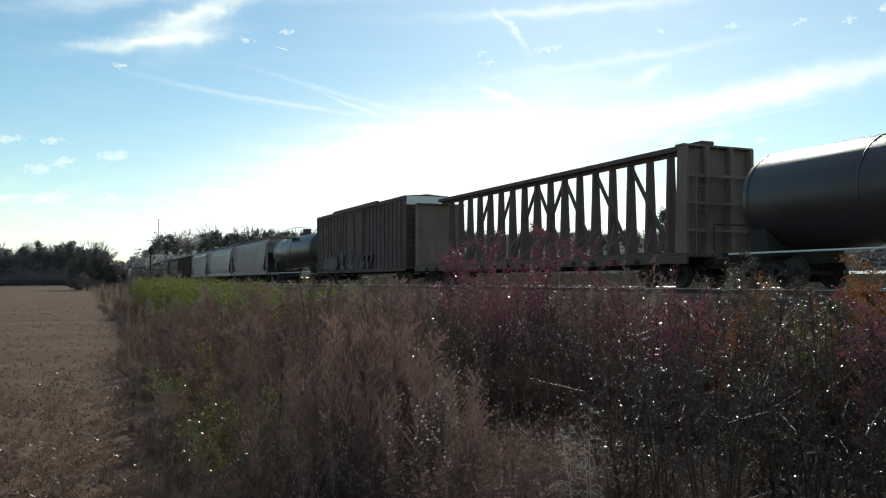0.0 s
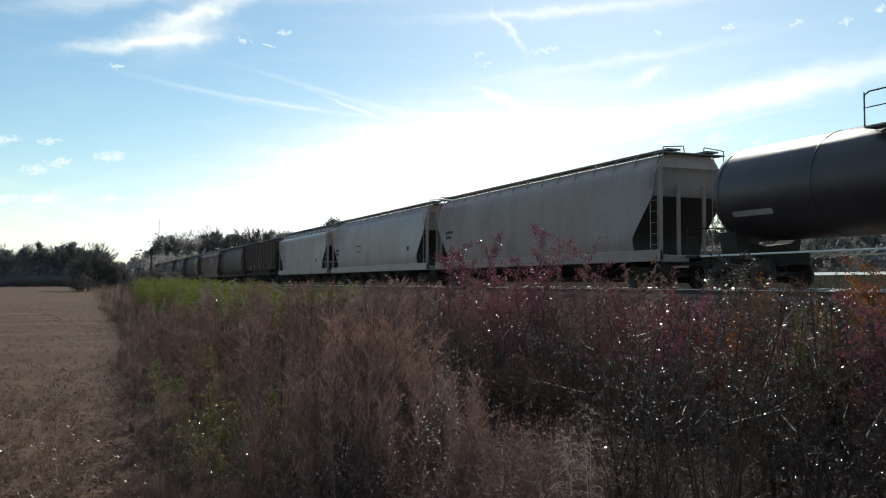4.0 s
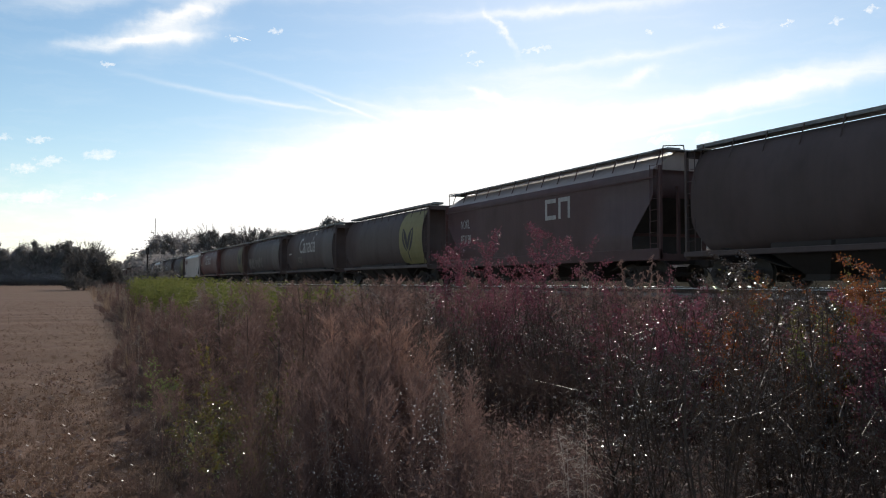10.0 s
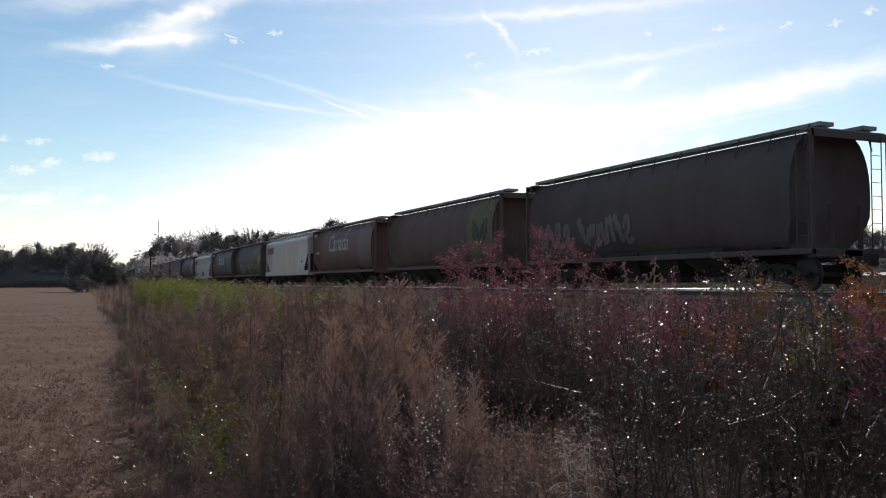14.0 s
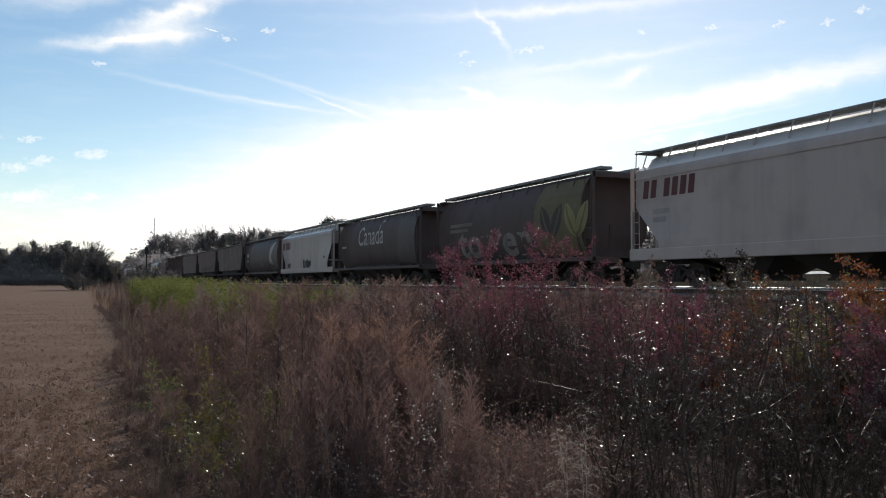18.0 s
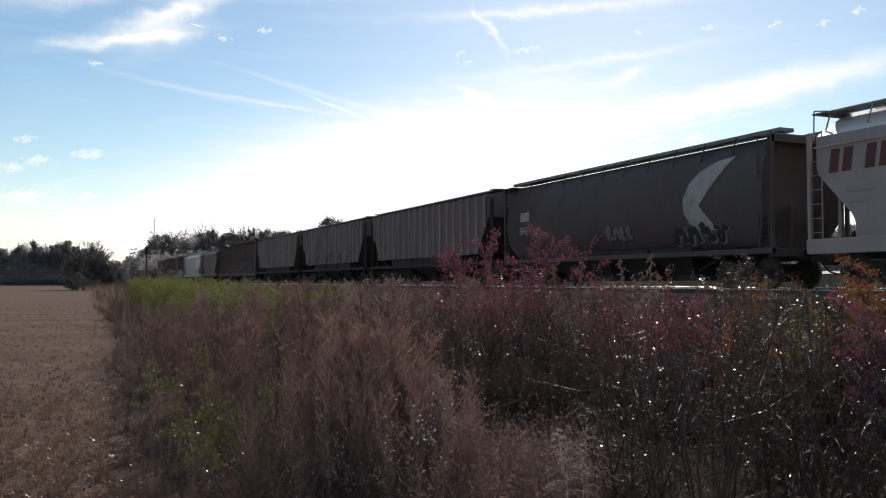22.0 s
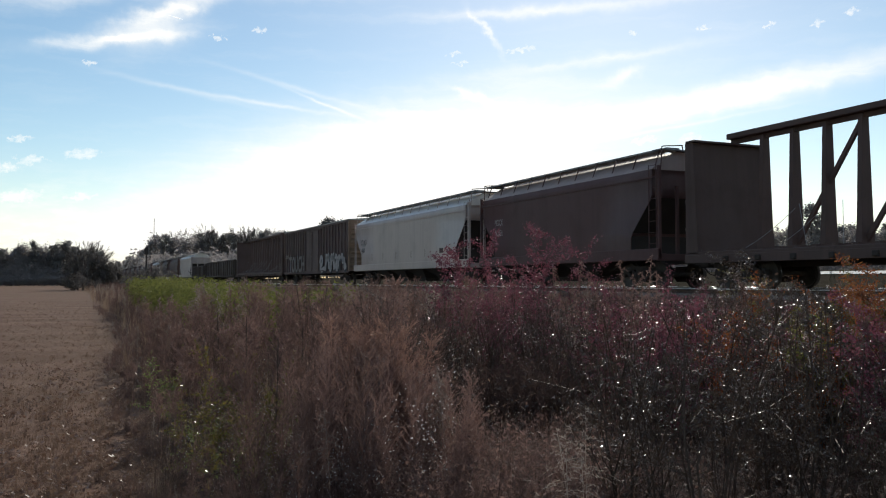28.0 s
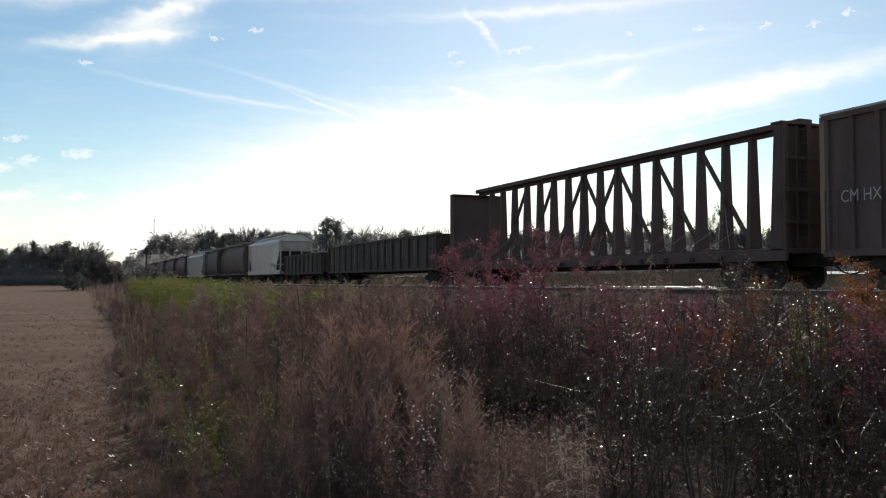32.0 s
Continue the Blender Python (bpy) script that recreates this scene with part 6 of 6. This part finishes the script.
for az, d, h, mat, label, seed, leaves, size, spread in (
        (25.3, 12.0, 2.05, F_RED, "red-leaved sapling standing above dry weeds", 1, 420, .06, .45),
        (24.6, 11.5, 1.75, F_RED, "red-leaved sapling in a weed thicket", 2, 380, .06, .5),
        (30.4, 13.0, 2.25, F_RED, "tall red-leaved sapling above the thicket", 3, 400, .06, .35),
        (29.0, 12.5, 1.85, F_RED, "red-leaved sapling among brown stalks", 4, 380, .06, .45),
        (33.3, 12.0, 2.0, F_RED, "slim red-leaved sapling above dry weeds", 5, 260, .055, .3),
        (27.2, 11.0, 1.6, F_RED, "low red-leaved bush among weeds", 6, 420, .055, .5),
        (32.0, 10.0, 1.45, F_DULL, "low brownish bush among weeds", 16, 420, .045, .5),
        (35.5, 9.0, 1.35, F_RED, "low red-leaved bush in shade", 7, 420, .05, .5),
        (41.8, 9.2, 1.8, F_DULL, "olive-leaved sapling with glossy leaves", 8, 420, .045, .35),
        (42.9, 9.4, 1.66, F_YELLOW, "yellow-green leaved sapling with glossy leaves", 9, 320, .045, .3),
        (40.0, 8.6, 1.4, F_RED, "red-leaved bush beside an olive sapling", 10, 420, .05, .5),
        (49.3, 8.0, 1.68, F_ORANGE, "orange-leaved shrub with glossy leaves", 11, 1000, .036, .3),
        (49.9, 7.3, 1.55, F_ORANGE, "bright orange shrub at the thicket edge", 49, 900, .036, .4),
        (49.7, 7.6, 1.62, F_YELLOW, "olive-topped shrub among orange ones", 41, 620, .036, .3),
        (48.4, 7.7, 1.5, F_ORANGE, "orange shrub sloping down to silver plumes", 42, 800, .034, .35),
        (47.5, 7.3, 1.3, F_YELLOW, "yellow-brown shrub below orange leaves", 43, 500, .034, .35),
        (46.9, 7.0, 1.1, F_ORANGE, "low orange-brown bush among dry weeds", 44, 700, .032, .35),
        (43.6, 8.8, 1.62, F_ORANGE, "brown-orange sapling with glossy leaves", 45, 420, .036, .3),
        (37.6, 7.6, 1.3, F_RED, "dull-red bush among glossy olive ones", 46, 600, .034, .4),
        (39.2, 7.3, 1.25, F_RED, "crimson bush in the shaded thicket", 47, 600, .034, .4),
        (41.2, 7.7, 1.3, F_ORANGE, "rust-leaved bush in the shaded thicket", 48, 420, .034, .4),
        (51.8, 7.4, 1.5, F_YELLOW, "yellow-green shrub at the thicket edge", 12, 1360, .045, .45),
        (47.9, 7.6, 1.25, F_RED, "low red shrub beside dry weeds", 13, 500, .04, .35),
        (51.0, 8.3, 1.5, F_RED, "red-leaved shrub mixed with orange ones", 21, 600, .045, .45),
        (48.6, 8.4, 1.3, F_DULL, "dense glossy olive shrub among dry weeds", 22, 1360, .04, .4),
        (52.6, 8.2, 1.55, F_ORANGE, "dense orange shrub at the thicket edge", 23, 1360, .045, .5),
        (50.2, 6.6, 1.35, F_DULL, "olive-brown shrub with small glossy leaves", 25, 1530, .036, .32),
        (51.9, 6.4, 1.4, F_RED, "crimson shrub above dry weeds", 26, 1360, .036, .4),
        (49.6, 6.2, 1.3, F_RED, "red-leaved bush under orange shrubs", 27, 500, .04, .4),
        (49.6, 7.2, 1.25, F_GREEN, "yellow-green leaved bush under orange shrubs", 24, 300, .045, .5),
        (46.0, 8.4, 1.3, F_DULL, "low olive bush with glossy leaves", 14, 500, .04, .5),
        (36.5, 7.0, 1.15, F_DULL, "low glossy-leaved bush among dry grass", 15, 500, .036, .5),
        (47.2, 7.8, 1.2, F_ORANGE, "low orange bush sloping down to dry weeds", 36, 1000, .034, .3),
        (46.0, 7.6, 1.0, F_RED, "low dull-red bush beside silver plumes", 37, 700, .034, .3),
        (45.0, 8.8, 1.3, F_DULL, "low glossy bush below a red-leaved one", 31, 600, .036, .45),
        (44.2, 7.4, 1.15, F_DULL, "low glossy-leaved bush in shade", 32, 600, .034, .45),
        (38.6, 9.6, 1.5, F_RED, "red-leaved bush among glossy olive ones", 33, 600, .045, .4),
        (26.2, 12.6, 1.7, F_RED, "dense red-leaved bush above brown weeds", 34, 420, .05, .5),
        (28.2, 13.4, 1.75, F_RED, "dense dull-red bush above brown weeds", 35, 420, .05, .5),
        (21.5, 15.5, 1.6, F_DULL, "dark green bush in the weed strip", 17, 700, .06, .7)):
    x, y = ray_place(az, d)
    sapling(x, y, h, mat, label, 700 + seed, leaves, size, spread, 5 if h < 1.9 else 4)


def weed_clump(x, y, variants, n, spread, mat, name, label, s=1.0, seed=0):
    r = random.Random(seed)
    ob = thing(name, label, "weeds")
    ob.matrix_basis = pose(x, y, ground_z(x, y) - .02)
    for i in range(n):
        key = (name, mat.name, id(variants), r.randrange(len(variants)))
        if key not in CACHE:
            v, f = variants[key[3]]
            CACHE[key] = bpy.data.meshes.new("stalk")
            CACHE[key].from_pydata(v.tolist(), [], f.tolist())
            CACHE[key].materials.append(mat)
        st = part("stalk", CACHE[key], mat, ob)
        st.matrix_local = pose(r.triangular(-2, 2, 0) * spread, r.triangular(-2, 2, 0) * spread, 0, r.uniform(-6, 6), r.uniform(-6, 6), r.uniform(0, 360)) @ Matrix.Scale(s * r.uniform(.8, 1.1), 4)
    return ob


plume = [fennel(30 + i, 1.2 + .07 * (i % 3), 150, 14, .62, .22, .8) for i in range(5)]
x, y = ray_place(18.7, 6.5)
weed_clump(x, y, plume, 30, .2, F_AMBER, "rusty_weed_clump", "clump of orange-brown feathery weeds", .93, 5)
x, y = ray_place(20.4, 6.0)
weed_clump(x, y, plume, 15, .17, F_RUST, "rusty_weed_clump", "clump of rust-brown feathery weeds", .74, 6)
for az, d, h in ((17.65, 5.7, 1.02), (19.7, 5.6, 1.12), (12.6, 6.4, 1.2), (14.3, 7.0, 1.25), (10.8, 8.2, 1.3), (23.1, 6.9, 1.1), (9.3, 10.5, 1.35), (16.2, 6.2, 1.0)):
    x, y = ray_place(az, d)
    ob = thing("dead_stalk", "dark bare upright stalk among dry weeds", "weeds")
    ob.matrix_basis = pose(x, y, ground_z(x, y) - .02, 1.5 * math.sin(az), 2 * math.cos(3 * az), 0)
    part("stem", Mesh().loft([[(.012 * math.sin(3 * t) + q * math.cos(k * 1.257), q * math.sin(k * 1.257), h * t) for k in range(5)] for t, q in ((0, .0085), (.35, .007), (.7, .0055), (1, .003))]), F_WOOD, ob)
    for i in range(5):
        t = .55 + .09 * i
        part("side_twig", Mesh().rod((.012 * math.sin(3 * t), 0, h * t), (.09 * math.cos(2.4 * i), .09 * math.sin(2.4 * i), h * t + .12), .0028, 4, .0012), F_WOOD, ob)
x, y = ray_place(32.95, 4.35)
weed_clump(x, y, [goldenrod(160 + i, 1.0, .42) for i in range(3)], 4, .03, F_PLUME, "seeding_weed", "pale grey seed plume in front of dark bushes", 1.0, 7)


# ---- trees ----
def tree_parts(kind, seed):
    r = np.random.default_rng(seed)
    wood, lv = Mesh(), Plant(seed + 50)
    h = 16.0
    if kind == "pine":
        wood.rod((0, 0, -.3), (.2, .1, h * .93), .24, 7, .06)
        for i in range(26):
            t = .42 + .56 * i / 26
            a = r.uniform(0, 6.283)
            ln = (1.25 - t) * 4.6 * r.uniform(.5, 1.15)
            b = np.array([.2 * t, .1 * t, h * t])
            e = b + np.array([math.cos(a) * ln, math.sin(a) * ln, ln * r.uniform(.05, .5)])
            wood.rod(b, e, .05, 4, .02)
            for _ in range(70):
                c = b + (e - b) * r.uniform(.4, 1.1) + r.normal(size=3) * .42
                lv.leaf(c, unit(r.normal(size=3)), r.uniform(.35, .75), r.uniform(.25, .45))
    elif kind in ("round", "thicket"):
        wood.rod((0, 0, -.3), (0, 0, h * .5), .3, 7, .16)
        for i in range(36):
            a, t = r.uniform(0, 6.283), r.uniform(.12, 1)
            rad = 4.6 * math.sin(math.pi * min(.93, t * .85 + .1)) * r.uniform(.45, 1)
            b = np.array([0, 0, h * t * .5])
            e = np.array([math.cos(a) * rad, math.sin(a) * rad, h * t * .95])
            wood.rod(b, e, .07, 4, .02)
            for _ in range(110):
                c = b + (e - b) * r.uniform(.5, 1.08) + r.normal(size=3) * .75
                lv.leaf(c, unit(r.normal(size=3)), r.uniform(.4, .8), r.uniform(.3, .55))
    else:
        def limb(b, d, ln, rad, depth):
            e = b + d * ln
            wood.rod(b, e, rad, 5 if depth < 2 else 3, rad * .6)
            if depth < 4:
                for _ in range(4 if depth else 7):
                    q = b + (e - b) * r.uniform(.45, 1)
                    limb(q, unit(d + r.normal(size=3) * .42 + np.array([0, 0, .25])), ln * r.uniform(.45, .7), max(.035, rad * .55), depth + 1)
        limb(np.array([0, 0, -.3]), unit(np.array([.03, .02, 1.0])), h * .55, .2, 0)
    return wood, lv


# crown colours lightened and greyed: distance haze is put into the leaves
F_PINE = foliage("hazed_pine_needles", (0.17, 0.162, 0.157), (0.25, 0.236, 0.23), .5, .6, .3)
F_OAK = foliage("hazed_autumn_crown", (0.25, 0.226, 0.22), (0.35, 0.316, 0.306), .55, .6, .3)
F_HEDGE = foliage("hazed_hedge_leaves", (0.09, 0.081, 0.076), (0.15, 0.134, 0.125), .4, .7, .2)
M_BARK = plain("tree_bark", (0.075, 0.062, 0.054), .9, 0, .35, 3)
TREES = {}
for kind, mat, label, n in (("pine", F_PINE, "tall pine in the wood edge, coloured grey for haze", 4), ("round", F_OAK, "broad tree in the wood edge, coloured pale grey for haze", 3), ("thicket", F_HEDGE, "dense dark rounded tree at the field edge", 2), ("bare", None, "leafless grey tree standing above the wood", 3)):
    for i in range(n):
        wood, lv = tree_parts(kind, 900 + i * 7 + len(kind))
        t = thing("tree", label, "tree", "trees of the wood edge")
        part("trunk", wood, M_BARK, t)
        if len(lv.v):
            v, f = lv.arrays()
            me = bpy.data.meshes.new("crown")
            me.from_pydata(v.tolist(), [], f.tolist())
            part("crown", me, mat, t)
        TREES.setdefault(kind, []).append(t)
USED = set()


def plant_tree(kind, x, y, h, r):
    src = r.choice(TREES[kind])
    m = pose(x, y, ground_z(x, y) - .2, 0, 0, r.uniform(0, 360))
    if src not in USED:
        USED.add(src)
        ob = src
    else:
        ob = copy_thing(src, m)
    ob.matrix_basis = m @ Matrix.Scale(h / 16, 4)


r = random.Random(31)
# wood across the field, far off
for i in range(112):
    x = -62 + 76 * i / 111 + r.uniform(-1, 1)
    row = i % 3
    y = 372 + row * 7 + r.uniform(-2, 2)
    plant_tree("bare" if r.random() < .12 else ("round" if r.random() < .5 else "pine"), x, y, r.uniform(13.0, 15.8) + (3 if r.random() < .1 else 0), r)
for x, y, h, kd in ((3.2, 172, 9.4, "bare"), (5.0, 170, 8.4, "thicket"), (7.2, 168, 6.8, "thicket"), (8.6, 171, 5.6, "thicket"), (9.6, 176, 4.4, "thicket"), (1.6, 180, 8.0, "thicket"), (4.4, 178, 9.6, "bare"), (2.4, 176, 7.4, "thicket"), (3.6, 182, 8.6, "bare")):
    plant_tree(kd, x, y, h, r)
# wood behind the railway: from the corridor round to the far side
for i in range(24):
    y = 300 + i * 22
    plant_tree("pine" if r.random() < .6 else "round", 31 + r.uniform(-1.5, 3) + i * .25, y + r.uniform(-4, 4), r.uniform(13, 16), r)
for i in range(210):
    t = i / 209
    az = 5.2 + 48.5 * t + r.uniform(-.25, .25)
    d = 292 - 70 * t + (i % 3) * 8 + r.uniform(-3, 3)
    x, y = ray_place(az, d)
    k0 = r.random()
    hh = r.uniform(14.4, 16.6) * d / 292
    plant_tree("pine" if k0 < .55 else ("round" if k0 < .9 else "bare"), x, y, hh * (1.12 if k0 > .9 else 1), r)
for az, d, h in ((16.1, 255, 18.0), (16.6, 258, 17.4), (8.6, 270, 17.8), (11, 275, 17.5), (38, 225, 17.5), (42, 222, 19), (47, 215, 17)):
    x, y = ray_place(az, d)
    plant_tree("bare" if az in (8.6, 11, 42) else "pine", x, y, h, r)
# understorey that closes the foot of the woods
def brush(n, place, seed, label, s0=3.2, s1=6.5):
    r = random.Random(seed)
    pl = []
    for _ in range(n):
        x, y = place(r)
        pl.append((x, y, ground_z(x, y) - .2, r.uniform(0, 6.28), r.uniform(s0, s1), r.randrange(99)))
    # brush shares the crown grey that stands for haze
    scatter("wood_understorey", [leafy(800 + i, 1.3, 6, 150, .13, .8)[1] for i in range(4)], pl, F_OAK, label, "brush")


brush(620, lambda r: (r.uniform(-62, 15), r.uniform(364, 392)), 1, "haze-grey brush at the foot of the wood across the field")
brush(1300, lambda r: ray_place(r.uniform(4.9, 54), r.uniform(212, 300)), 2, "haze-grey brush at the foot of the wood behind the railway")
brush(1500, lambda r: (r.uniform(-62, 15), r.uniform(358, 371)), 4, "low brush along the far field edge", 1.6, 3.4)
brush(1200, lambda r: ray_place(r.uniform(4.9, 54), r.uniform(205, 285)), 5, "low brush along the railway wood", 1.4, 2.6)
brush(90, lambda r: (31 + r.uniform(-2, 5), r.uniform(290, 700)), 3, "brush along the railway corridor")
r = random.Random(5)
pl = [(x, y, 0, r.uniform(0, 6.28), s, r.randrange(99)) for x, y, s in ((7.4, 92, 2.2), (6.3, 95, 1.9), (8.6, 90, 2.0), (9.6, 97, 1.7), (4.0, 120, 1.5), (2.6, 135, 2.1), (1.6, 140, 2.3), (8.0, 98, 2.4), (6.9, 90, 1.6), (5.2, 62, 2.0), (5.9, 64, 2.2), (6.5, 62, 1.9), (4.7, 66, 1.7), (7.2, 66, 1.8), (5.6, 60, 1.6))]
scatter("hedge_bushes", [leafy(820 + i, 1.3, 6, 500, .09, .6)[1] for i in range(3)], pl, F_HEDGE, "dark bushes standing in the weed strip", "bush")


# ---- masts ----
def mast(x, y, h, r, name, label, cat):
    ob = thing(name, label, cat)
    ob.matrix_basis = pose(x, y, ground_z(x, y) - .1)
    part("pole", Mesh().rod((0, 0, 0), (0, 0, h), r, 8, r * .7), M_UNDER, ob)
    return ob


x, y = ray_place(4.75, 150)
s = mast(x, y, 7.2, .16, "signal_mast", "dark railway signal mast at the edge of the strip", "signal mast")
part("signal_head", Mesh().box(-.3, .3, -.2, .2, 6.2, 7.4, .08), M_UNDER, s)
part("service_ladder", Mesh().pipe([(.25, .1, 0), (.25, .1, 6.6)], .03), M_UNDER, s)
x, y = ray_place(5.2, 900)
s = mast(x, y, 62, .35, "radio_mast", "thin radio mast far beyond the wood", "radio mast")
for k in range(6):
    part("guy_stay", Mesh().rod((0, 0, 10 + k * 9), (8 * (-1) ** k, 4, 0), .05, 3), M_UNDER, s)

motions()
